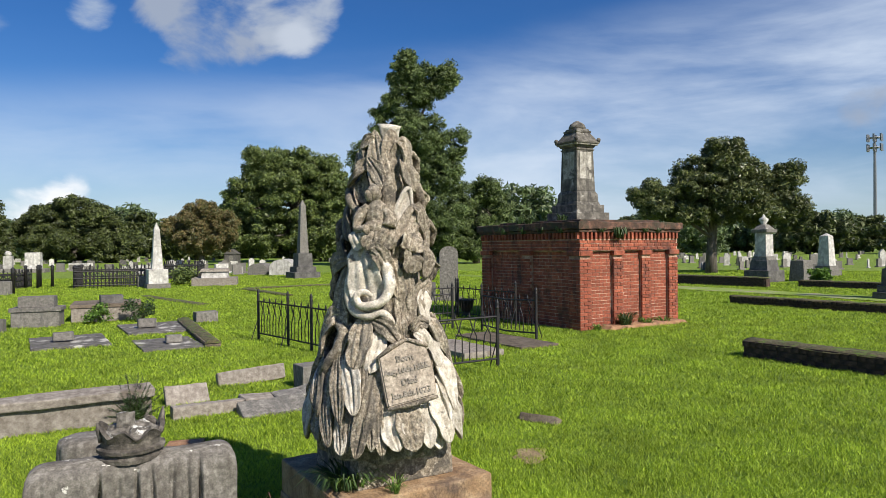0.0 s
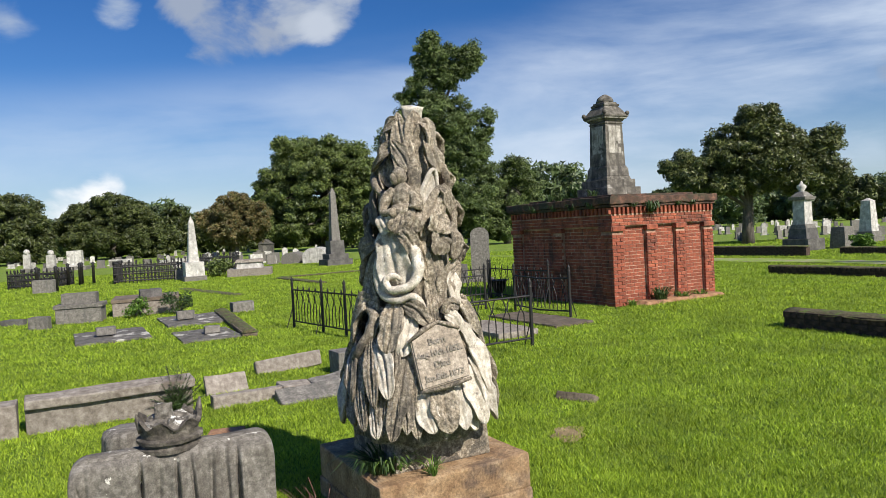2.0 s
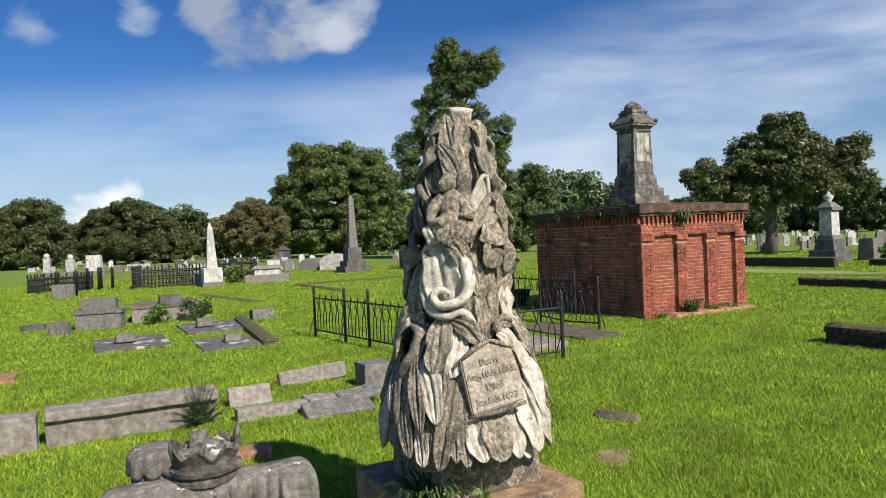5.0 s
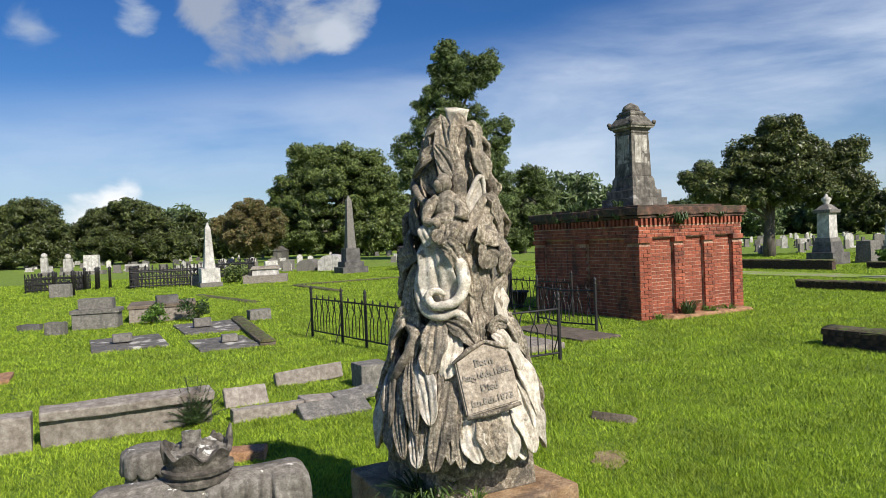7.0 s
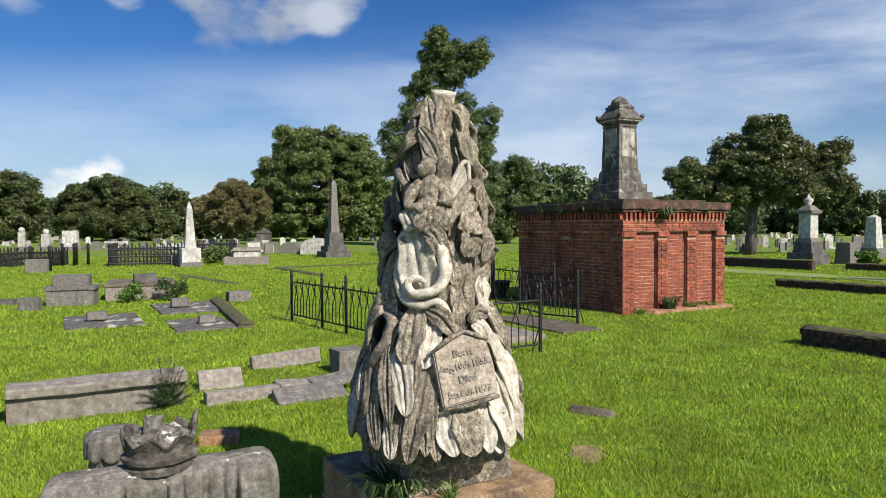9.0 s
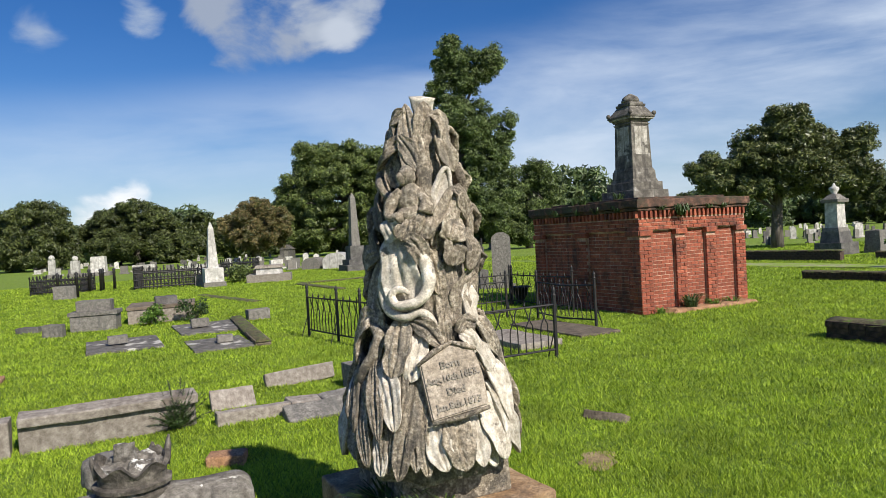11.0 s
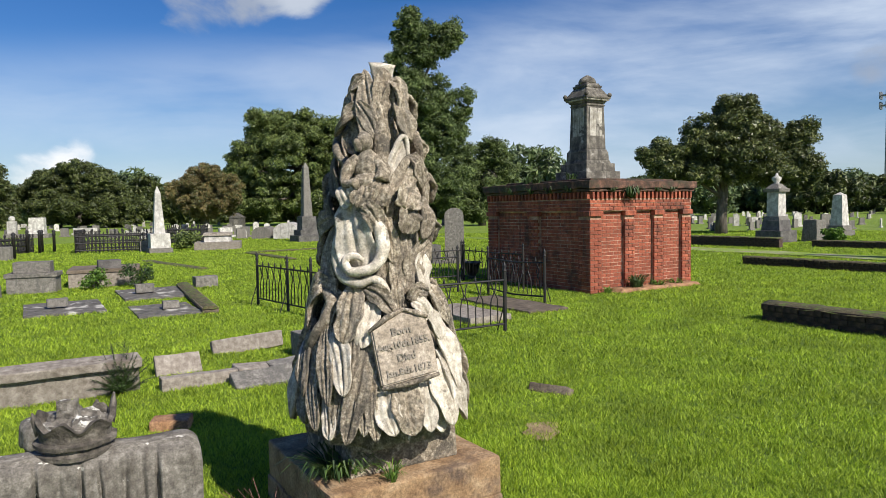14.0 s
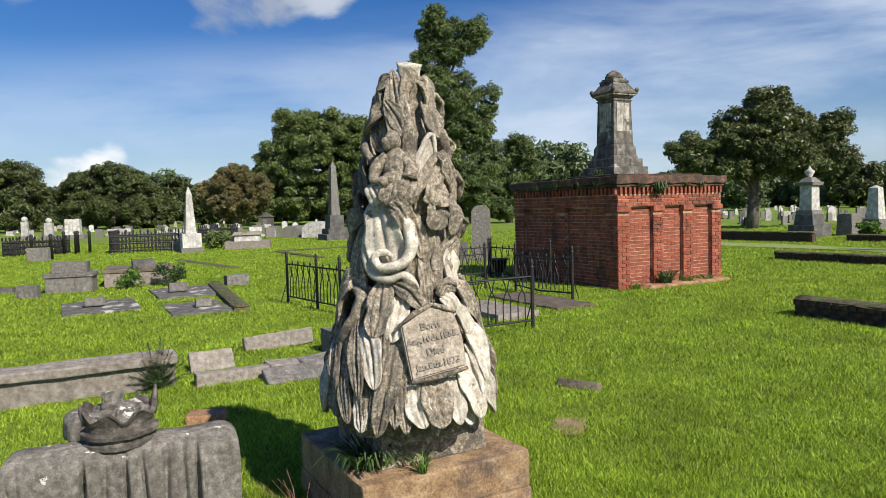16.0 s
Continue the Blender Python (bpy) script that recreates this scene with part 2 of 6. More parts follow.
M_RUST = material("rust_brown_brick", [(0.20, 0.10, 0.05), (0.31, 0.17, 0.09), (0.4, 0.24, 0.14)], 8, 0.92, 0.5, 60, stain=(0.15, 0.08, 0.05), stain_scale=6)
M_DIRT = material("bare_earth", [(0.15, 0.105, 0.05), (0.26, 0.19, 0.095), (0.36, 0.27, 0.15)], 8, 0.97, 0.8, 50)
M_MOSS = material("mossy_earth", [(0.035, 0.032, 0.015), (0.085, 0.075, 0.035), (0.17, 0.14, 0.07)], 14, 0.97, 1.0, 60, stain=(0.10, 0.16, 0.02), stain_scale=6, stain_cut=(0.5, 0.62), bump_dist=0.02)
M_TOWER = material("tower_steel", [(0.16, 0.17, 0.19), (0.22, 0.23, 0.25)], 3, 0.5, 0.0, metal=0.5)


def leaf_material(name, dark, light, rough=0.5, trans=0.12, patch=0.35, patch_scale=0.55):
    m = bpy.data.materials.new(name)
    m.use_nodes = True
    nt = m.node_tree
    bsdf = nt.nodes["Principled BSDF"]
    bsdf.inputs["Roughness"].default_value = rough
    geo = nt.nodes.new("ShaderNodeNewGeometry")
    ramp = nt.nodes.new("ShaderNodeValToRGB")
    el = ramp.color_ramp.elements
    el[0].color, el[1].color = (*dark, 1), (*light, 1)
    el[0].position, el[1].position = 0.05, 0.95
    nt.links.new(geo.outputs["Random Per Island"], ramp.inputs[0])
    tc = nt.nodes.new("ShaderNodeTexCoord")
    n = nt.nodes.new("ShaderNodeTexNoise")
    n.inputs["Scale"].default_value, n.inputs["Detail"].default_value = patch_scale, 5
    nt.links.new(tc.outputs["Object"], n.inputs["Vector"])
    h = nt.nodes.new("ShaderNodeHueSaturation")
    r = nt.nodes.new("ShaderNodeMapRange")
    r.inputs["From Min"].default_value, r.inputs["From Max"].default_value = 0.3, 0.7
    r.inputs["To Min"].default_value, r.inputs["To Max"].default_value = 1 - patch, 1 + patch
    nt.links.new(n.outputs["Fac"], r.inputs["Value"])
    nt.links.new(r.outputs["Result"], h.inputs["Value"])
    nt.links.new(ramp.outputs[0], h.inputs["Color"])
    nt.links.new(h.outputs["Color"], bsdf.inputs["Base Color"])
    tr = nt.nodes.new("ShaderNodeBsdfTranslucent")
    nt.links.new(h.outputs["Color"], tr.inputs[0])
    mix = nt.nodes.new("ShaderNodeMixShader")
    mix.inputs[0].default_value = trans
    nt.links.new(bsdf.outputs[0], mix.inputs[1])
    nt.links.new(tr.outputs[0], mix.inputs[2])
    nt.links.new(mix.outputs[0], nt.nodes["Material Output"].inputs["Surface"])
    return m


M_OAK = leaf_material("oak_leaves", (0.035, 0.062, 0.015), (0.19, 0.24, 0.06))
M_DARKTREE = leaf_material("dark_leaves", (0.022, 0.036, 0.010), (0.12, 0.145, 0.038))
M_BROWNTREE = leaf_material("browning_leaves", (0.06, 0.08, 0.025), (0.21, 0.15, 0.06))
M_PINE = leaf_material("cedar_leaves", (0.03, 0.055, 0.016), (0.16, 0.215, 0.06), 0.6)
M_MAGNOLIA = leaf_material("magnolia_leaves", (0.018, 0.036, 0.011), (0.17, 0.19, 0.06), 0.38, 0.12)
M_FARTREE = leaf_material("far_tree_leaves", (0.05, 0.085, 0.035), (0.15, 0.20, 0.075))
M_WEED = leaf_material("weed_leaves", (0.05, 0.11, 0.015), (0.19, 0.32, 0.05), 0.5, 0.35)
M_FERN = leaf_material("dark_shrub_leaves", (0.02, 0.045, 0.012), (0.07, 0.12, 0.03), 0.5, 0.2)
M_DRYWEED = leaf_material("dry_weed", (0.12, 0.05, 0.04), (0.25, 0.13, 0.1), 0.7, 0.2)
M_GRASS = leaf_material("grass_blades", (0.10, 0.19, 0.010), (0.48, 0.62, 0.05), 0.62, 0.42, 0.25, 1.3)

M_LAWN = material("lawn", [(0.062, 0.112, 0.010), (0.15, 0.235, 0.016), (0.27, 0.355, 0.028)], 6, 0.95, 1.0, 30, stain=(0.21, 0.275, 0.04), stain_scale=0.3, stain_cut=(0.5, 0.68), bump_dist=0.06, detail=12, fine=0.5, fine_scale=14)


# ---- mesh helpers ----
def part(name, bm, mat, parent=None, label="", smooth=False):
    me = bpy.data.meshes.new(name)
    if smooth:
        for f in bm.faces:
            f.smooth = True
    bm.to_mesh(me)
    bm.free()
    me.materials.append(mat)
    ob = new(name, me)
    if parent:
        ob.parent = parent
    if label:
        tagged(ob, label)
    return ob


def thing(name, m, label, category, group="", kind=""):
    ob = new(name)
    ob.empty_display_size = 0.1
    ob.matrix_world = m
    return tagged(ob, label, category, group, kind)


def box(bm, cx, cy, z0, sx, sy, h, bevel=0.0, top=1.0, rough=0.0, seed=0, turn=0.0):
    """A block on z0, narrowed towards its top by the factor top, with broken edges."""
    r = bmesh.ops.create_cube(bm, size=1.0)
    vs = r["verts"]
    for v in vs:
        k = top if v.co.z > 0 else 1.0
        v.co = Vector((v.co.x * sx * k, v.co.y * sy * k, (v.co.z + 0.5) * h))
    if bevel:
        es = list({e for v in vs for e in v.link_edges})
        r2 = bmesh.ops.bevel(bm, geom=es, offset=bevel, segments=2, affect="EDGES", profile=0.6)
        vs = list({v for f in r2["faces"] for v in f.verts} | {v for v in vs if v.is_valid})
    c, s = math.cos(turn), math.sin(turn)
    for v in vs:
        if rough:
            v.co += noise.noise_vector(v.co * 7 + Vector((seed, seed * 2, 0))) * rough
        x, y = v.co.x, v.co.y
        v.co = Vector((x * c - y * s + cx, x * s + y * c + cy, v.co.z + z0))
    return vs


def stepped(bm, layers, bevel=0.012):
    """Blocks one on another: (z0, sx, sy, h, top)."""
    for z0, sx, sy, h, top in layers:
        box(bm, 0, 0, z0, sx, sy, h, min(bevel, h * 0.25), top)
    return bm


def lathe(bm, profile, seg=24, flute=None):
    rings = []
    for r, z in profile:
        ring = []
        for i in range(seg):
            a = 2 * math.pi * i / seg
            k = flute(a, z) if flute else 1.0
            ring.append(bm.verts.new((r * k * math.cos(a), r * k * math.sin(a), z)))
        rings.append(ring)
    for a, b in zip(rings, rings[1:]):
        for i in range(seg):
            bm.faces.new((a[i], a[(i + 1) % seg], b[(i + 1) % seg], b[i]))
    bm.faces.new(rings[0][::-1])
    bm.faces.new(rings[-1])
    return rings


def tube(bm, pts, radii, seg=8):
    """A tapered tube along points."""
    rings = []
    pts = [Vector(p) for p in pts]
    side = None
    for i, p in enumerate(pts):
        d = (pts[min(i + 1, len(pts) - 1)] - pts[max(i - 1, 0)]).normalized()
        if side is None:
            side = d.orthogonal().normalized()
        side = (side - d * side.dot(d)).normalized()
        up = d.cross(side)
        rings.append([bm.verts.new(p + (side * math.cos(2 * math.pi * k / seg) + up * math.sin(2 * math.pi * k / seg)) * radii[i]) for k in range(seg)])
    for a, b in zip(rings, rings[1:]):
        for k in range(seg):
            bm.faces.new((a[k], a[(k + 1) % seg], b[(k + 1) % seg], b[k]))
    bm.faces.new(rings[0][::-1])
    bm.faces.new(rings[-1])


def quads_mesh(name, quads, mat, parent=None, label="", smooth=False):
    """A mesh of loose faces from an array (n, corners, 3)."""
    n, k = quads.shape[:2]
    me = bpy.data.meshes.new(name)
    me.vertices.add(n * k)
    me.vertices.foreach_set("co", quads.reshape(-1).astype(np.float32))
    me.loops.add(n * k)
    me.loops.foreach_set("vertex_index", np.arange(n * k, dtype=np.int32))
    me.polygons.add(n)
    me.polygons.foreach_set("loop_start", np.arange(0, n * k, k, dtype=np.int32))
    me.polygons.foreach_set("loop_total", np.full(n, k, dtype=np.int32))
    me.update(calc_edges=True)
    me.materials.append(mat)
    ob = new(name, me)
    if parent:
        ob.parent = parent
    if label:
        tagged(ob, label)
    return ob


GRID = radians(42.2)          # the plots lie along one grid
U = Vector((math.cos(GRID), math.sin(GRID), 0))
V = Vector((-math.sin(GRID), math.cos(GRID), 0))
GDEG = 42.2


# ---- ground ----
def ground_height(x, y):
    """Nearly level; a slight swell under the tall monument."""
    return 0.06 * math.exp(-((x + 0.35) ** 2 + (y - 3.8) ** 2) / 3.0)


def build_ground():
    bm = bmesh.new()
    xs = [-900, -300, -120, -60] + [-36 + i * 1.2 for i in range(61)] + [60, 120, 300, 900]
    ys = [-400, -120, -40] + [-8 + i * 1.2 for i in range(61)] + [90, 150, 300, 900]
    rows = [[bm.verts.new((x, y, ground_height(x, y))) for x in xs] for y in ys]
    for a, b in zip(rows, rows[1:]):
        for i in range(len(xs) - 1):
            bm.faces.new((a[i], a[i + 1], b[i + 1], b[i]))
    g = part("ground", bm, M_LAWN, smooth=True)
    tagged(g, "bright green mown lawn between the graves", "lawn", kind="structure")


build_ground()

bm = bmesh.new()
for i in range(41):
    s = -14 + i * 1.6
    c = Vector((6.7, 25.6, 0)) - V * s
    w = 0.75 + 0.2 * math.sin(i * 1.7)
    a, b = bm.verts.new(c - U * w), bm.verts.new(c + U * w)
    a.co.z = b.co.z = 0.03
bm.verts.ensure_lookup_table()
for i in range(40):
    bm.faces.new((bm.verts[2 * i], bm.verts[2 * i + 1], bm.verts[2 * i + 3], bm.verts[2 * i + 2]))
tagged(part("path", bm, M_ROAD), "pale gravel cemetery path overgrown with grass", "path", kind="structure")

FOOT = []                     # places that carry no grass: x, y, half u, half v


def at(x, y, z=0.0, turn=GDEG):
    return pose(x, y, z, 0, 0, turn)


def foot(x, y, hu, hv):
    FOOT.append((x, y, hu, hv))


foot(6.7, 25.6, 0.7, 30)


# ---- brick mausoleum ----
MB = Vector((0.99, 13.6, 0))      # near corner
ML, MW, MH = 2.9, 3.4, 2.2
mausoleum = thing("brick_mausoleum", pose(MB.x, MB.y, 0, 0, 0, GDEG), "square red brick mausoleum with recessed panels and mossy cornice", "mausoleum")
foot(*(MB + U * ML / 2 + V * MW / 2).xy, ML / 2 + 0.05, MW / 2 + 0.05)
REC, PANEL_TOP = 0.085, 1.60
bm = bmesh.new()
box(bm, ML / 2, MW / 2, 0, ML - 2 * REC, MW - 2 * REC, PANEL_TOP)
part("core", bm, M_MORTAR, mausoleum)
bm = bmesh.new()
box(bm, ML / 2, MW / 2, PANEL_TOP, ML - 0.012, MW - 0.012, 0.24)
part("frieze", bm, M_MORTAR, mausoleum)

# faces: origin, run direction, length, pilasters (start, width)
SIDES = [
    (Vector((0, 0, 0)), Vector((1, 0, 0)), Vector((0, -1, 0)), ML, [(0, 0.30), (0.93, 0.27), (1.77, 0.27), (2.62, 0.28)]),
    (Vector((0, MW, 0)), Vector((0, -1, 0)), Vector((-1, 0, 0)), MW, [(0, 0.34), (1.52, 0.32), (3.06, 0.34)]),
    (Vector((ML, 0, 0)), Vector((0, 1, 0)), Vector((1, 0, 0)), MW, [(0, 0.34), (1.52, 0.32), (3.06, 0.34)]),
    (Vector((ML, MW, 0)), Vector((-1, 0, 0)), Vector((0, 1, 0)), ML, [(0, 0.30), (0.93, 0.27), (1.77, 0.27), (2.62, 0.28)]),
]
COURSE, BL = 0.0715, 0.205
BRICKS = []                   # (face, s0, s1, z0, outward)
for fi, (o, d, n, length, pil) in enumerate(SIDES):
    for s0, w in pil:
        bm = bmesh.new()
        c = o + d * (s0 + w / 2) - n * (REC / 2 + 0.005)
        sx, sy = (w - 0.012, REC - 0.01) if abs(d.x) else (REC - 0.01, w - 0.012)
        box(bm, c.x, c.y, 0, sx, sy, PANEL_TOP)
        part("pilaster", bm, M_MORTAR, mausoleum)
        bm = bmesh.new()
        c2 = o + d * (s0 + w / 2) - n * (REC / 2 - 0.022)
        box(bm, c2.x, c2.y, PANEL_TOP - 0.10, w + 0.04 if abs(d.x) else REC + 0.03, REC + 0.03 if abs(d.x) else w + 0.04, 0.098, 0.012)
        part("pilaster_cap", bm, M_BRICK, mausoleum)
    spans = [(s, s + w, 0.0) for s, w in pil] + [(a[0] + a[1], b[0], -REC) for a, b in zip(pil, pil[1:])]
    for s0, s1, out_by in spans:
        for k in range(22):
            z = 0.01 + k * COURSE
            if z + COURSE > PANEL_TOP - (0.09 if out_by == 0 else 0.0):
                continue
            x = s0 - (BL * 0.5 if k % 2 else 0)
            while x < s1 - 0.01:
                a, b = max(x, s0), min(x + BL - 0.011, s1)
                if b - a > 0.03:
                    BRICKS.append((fi, a, b, z, out_by))
                x += BL
    for k in range(3):
        z = PANEL_TOP + 0.01 + k * COURSE
        x = -(BL * 0.5 if k % 2 else 0)
        while x < length:
            a, b = max(x, 0), min(x + BL - 0.011, length)
            if b - a > 0.03:
                BRICKS.append((fi, a, b, z, 0.0))
            x += BL
    # dentil row
    nd = int(length / 0.115)
    for j in range(nd):
        bm = bmesh.new()
        c = o + d * ((j + 0.5) * length / nd) + n * 0.0
        sx, sy = (0.058, 0.09) if abs(d.x) else (0.09, 0.058)
        if fi < 2:
            box(bm, c.x, c.y, 1.84, sx, sy, 0.13, 0.006)
            part("dentil", bm, M_BRICK, mausoleum)
        else:
            bm.free()
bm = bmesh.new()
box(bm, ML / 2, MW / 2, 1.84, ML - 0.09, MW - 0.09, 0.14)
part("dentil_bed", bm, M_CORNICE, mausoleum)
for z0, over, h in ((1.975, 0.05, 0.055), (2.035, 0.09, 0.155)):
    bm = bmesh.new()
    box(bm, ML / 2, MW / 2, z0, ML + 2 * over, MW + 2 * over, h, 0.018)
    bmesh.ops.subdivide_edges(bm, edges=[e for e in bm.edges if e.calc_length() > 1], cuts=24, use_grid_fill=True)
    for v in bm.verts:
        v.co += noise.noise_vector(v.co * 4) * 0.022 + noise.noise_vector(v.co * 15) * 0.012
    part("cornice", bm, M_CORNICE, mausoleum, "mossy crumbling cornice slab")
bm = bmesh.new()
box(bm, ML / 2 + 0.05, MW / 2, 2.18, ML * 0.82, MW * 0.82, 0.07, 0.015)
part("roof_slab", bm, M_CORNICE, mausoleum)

# pedestal and column on the roof
MC = MB + U * 1.50 + V * 1.66
column = thing("pedestal_monument", at(MC.x, MC.y, 2.245) @ Matrix.Diagonal((1, 1, 1.05, 1)), "sooty grey stone pedestal with a carved cap on the brick mausoleum", "monument")
for nm, layers, mt in (
    ("base_step", [(0, 1.0, 1.0, 0.20, 1.0)], M_COLUMN),
    ("base_step", [(0.20, 0.84, 0.84, 0.17, 1.0)], M_COLUMN),
    ("plinth", [(0.37, 0.72, 0.72, 0.07, 0.94), (0.44, 0.66, 0.66, 0.18, 0.97), (0.62, 0.62, 0.62, 0.05, 0.93)], M_COLUMN),
    ("shaft", [(0.67, 0.56, 0.56, 0.95, 0.90)], M_COLUMN),
    ("necking", [(1.56, 0.53, 0.53, 0.03, 1.04)], M_COLUMN),
    ("moulding", [(1.62, 0.54, 0.54, 0.05, 1.12)], M_COLUMN),
    ("moulding", [(1.67, 0.66, 0.66, 0.035, 1.04)], M_PALECOLUMN),
    ("moulding", [(1.705, 0.71, 0.71, 0.04, 1.03)], M_COLUMN),
    ("cap", [(1.745, 0.70, 0.70, 0.20, 0.60)], M_COLUMN),
    ("cap_rim", [(1.945, 0.44, 0.44, 0.05, 1.04)], M_COLUMN),
    ("cap_top", [(1.995, 0.40, 0.40, 0.05, 0.90)], M_COLUMN),
):
    bm = stepped(bmesh.new(), layers)
    part(nm, bm, mt, column)
bm = bmesh.new()
lathe(bm, [(0.19, 2.04), (0.195, 2.08), (0.16, 2.15), (0.08, 2.20), (0.03, 2.225)], 16)
part("finial", bm, M_COLUMN, column, smooth=True)
for sx in (-1, 1):
    for sy in (-1, 1):
        bm = bmesh.new()
        bmesh.ops.create_uvsphere(bm, u_segments=10, v_segments=6, radius=0.05, matrix=pose(sx * 0.34, sy * 0.34, 1.79))
        part("scroll_corner", bm, M_COLUMN, column, smooth=True)
for turn in range(4):
    bm = bmesh.new()
    box(bm, 0, -0.262, 0.76, 0.36, 0.02, 0.76, 0.006)
    bm.transform(pose(0, 0, 0, 0, 0, 90 * turn))
    part("panel", bm, M_PALECOLUMN, column)


# ---- tall foliage monument ----
SC = Vector((-0.31, 3.63, 0))
PROFILE = [(0.45, 0.36), (0.56, 0.41), (0.66, 0.42), (0.78, 0.405), (0.9, 0.38), (1.02, 0.35), (1.14, 0.32), (1.27, 0.285), (1.38, 0.262), (1.5, 0.25), (1.66, 0.235), (1.82, 0.21), (1.97, 0.18), (2.08, 0.155), (2.2, 0.115), (2.32, 0.085), (2.45, 0.055)]


def radius(z):
    for (z0, r0), (z1, r1) in zip(PROFILE, PROFILE[1:]):
        if z <= z1:
            return r0 + (r1 - r0) * max(0, (z - z0)) / (z1 - z0)
    return PROFILE[-1][1]


def on_front(a, z, out):
    """A point on the monument's skin at angle a, height z, raised by out; the stem leans a little."""
    r, a = radius(z) + out, radians(a)
    return Vector((r * math.sin(a) + 0.028 * max(0, z - 0.9), -r * math.cos(a), z - 0.35))


plinth = thing("monument_plinth", at(SC.x - 0.05, SC.y + 0.14), "square rust-stained stone plinth under the foliage monument", "plinth")
foot(SC.x - 0.05, SC.y + 0.14, 0.50, 0.50)
for nm, z0, side_, h in (("lower_course", -0.05, 0.985, 0.235), ("upper_slab", 0.183, 0.965, 0.202)):
    bm = bmesh.new()
    box(bm, 0, 0, z0, side_, side_, h, 0.016, 0.995)
    bmesh.ops.subdivide_edges(bm, edges=[e for e in bm.edges if e.calc_length() > 0.3], cuts=14, use_grid_fill=True)
    for v in bm.verts:
        v.co += noise.noise_vector(v.co * 6) * 0.006 + noise.noise_vector(v.co * 25) * 0.004
    part(nm, bm, M_PLINTH, plinth)

foliage = thing("foliage_monument", at(SC.x, SC.y, 0.35, 0), "grey and white marble monument carved as cascading lily leaves", "monument")


def carve(bm, amount=0.006, scale=14):
    for v in bm.verts:
        v.co += noise.noise_vector(v.co * scale) * amount


def curve_through(pts, n):
    """n + 1 places on a smooth line through the points."""
    p = [pts[0] * 2 - pts[1]] + pts + [pts[-1] * 2 - pts[-2]]
    res = []
    for i in range(n + 1):
        u = i / n * (len(pts) - 1)
        k = min(int(u), len(pts) - 2)
        f = u - k
        a, b, c, d = p[k:k + 4]
        res.append(0.5 * (2 * b + (c - a) * f + (2 * a - 5 * b + 4 * c - d) * f * f + (3 * b - a - 3 * c + d) * f ** 3))
    return res


lily_seed = 0.0


def lily(places, width, mat, point=2.4, belly=0.42, name="leaf"):
    """A thick carved leaf along places (angle, height, raise) on the monument: grooved midrib, full lobes, wavy edges turned down to the stone."""
    global lily_seed
    lily_seed += 1.37
    sd = lily_seed
    bm = bmesh.new()
    nl, nw = 26, 16
    line = curve_through([on_front(*p) for p in places], nl)
    wave = 5 + 4 * (0.5 + 0.5 * math.sin(sd * 3.1))
    front, back = [], []
    for i, c in enumerate(line):
        s = i / nl
        tan = (line[min(i + 1, nl)] - line[max(i - 1, 0)]).normalized()
        rad = Vector((c.x, c.y, 0.12 * Vector((c.x, c.y)).length)).normalized()
        side = tan.cross(rad).normalized()
        nor = side.cross(tan).normalized()
        if nor.dot(rad) < 0:
            nor = -nor
        if s < belly:
            w = 0.45 + 0.55 * math.sin(math.pi * s / belly / 2)
        else:
            w = max(0.04, (1 - ((s - belly) / (1 - belly)) ** point) ** 0.62)
        w *= width * 0.57
        full = min(1.0, w / (width * 0.57) + 0.15)
        fr, bk = [], []
        for j in range(nw + 1):
            x = (j / nw - 0.5) * 2
            rim = 1 + 0.07 * math.sin(s * wave * 2 + sd + (1.9 if x > 0 else 0)) * abs(x)
            rise = 0.017 * math.cos(x * 1.2) - 0.017 * math.exp(-(x * 8) ** 2) + 0.009 * abs(x) ** 3
            rise -= 0.005 * math.exp(-((abs(x) - 0.55) * 10) ** 2)
            rise += 0.007 * math.sin(s * wave + sd * 2 + x * 1.6) * abs(x) + 0.009 * noise.noise(Vector((s * 4 + sd, x * 1.5, sd)))
            rise *= full * min(1.25, 0.55 + width * 5)
            place = c + side * (x * w * rim) + nor * rise
            fr.append(bm.verts.new(place + noise.noise_vector(place * 34) * 0.0022))
            bk.append(bm.verts.new(c + side * (x * w * rim * 0.93) + nor * (rise - 0.010 - 0.022 * (1 - x * x) ** 0.5 * full)))
        front.append(fr)
        back.append(bk)
    for i in range(nl):
        for j in range(nw):
            bm.faces.new((front[i][j], front[i + 1][j], front[i + 1][j + 1], front[i][j + 1]))
            bm.faces.new((back[i][j], back[i][j + 1], back[i + 1][j + 1], back[i + 1][j]))
        bm.faces.new((front[i][0], back[i][0], back[i + 1][0], front[i + 1][0]))
        bm.faces.new((front[i][nw], front[i + 1][nw], back[i + 1][nw], back[i][nw]))
    bm.faces.new(front[nl] + back[nl][::-1])
    bm.faces.new(front[0][::-1] + back[0])
    bmesh.ops.recalc_face_normals(bm, faces=bm.faces)
    return part(name, bm, mat, foliage, smooth=True)


bm = bmesh.new()
lathe(bm, [(radius(z) - 0.055, z - 0.35) for z in [0.56 + i * 0.045 for i in range(41)]] + [(0.03, 2.38 - 0.35)], 64, lambda a, z: 1 + 0.05 * math.sin(9 * a + 5 * z) + 0.03 * math.sin(17 * a - 8 * z))
for v in bm.verts:
    v.co.x += 0.028 * max(0, v.co.z - 0.55)
carve(bm, 0.016, 11)
part("core", bm, M_MARBLE, foliage, smooth=True)
bm = bmesh.new()
box(bm, -0.04, 0.11, 0.034, 0.62, 0.62, 0.23, 0.012, 0.97, turn=GRID)
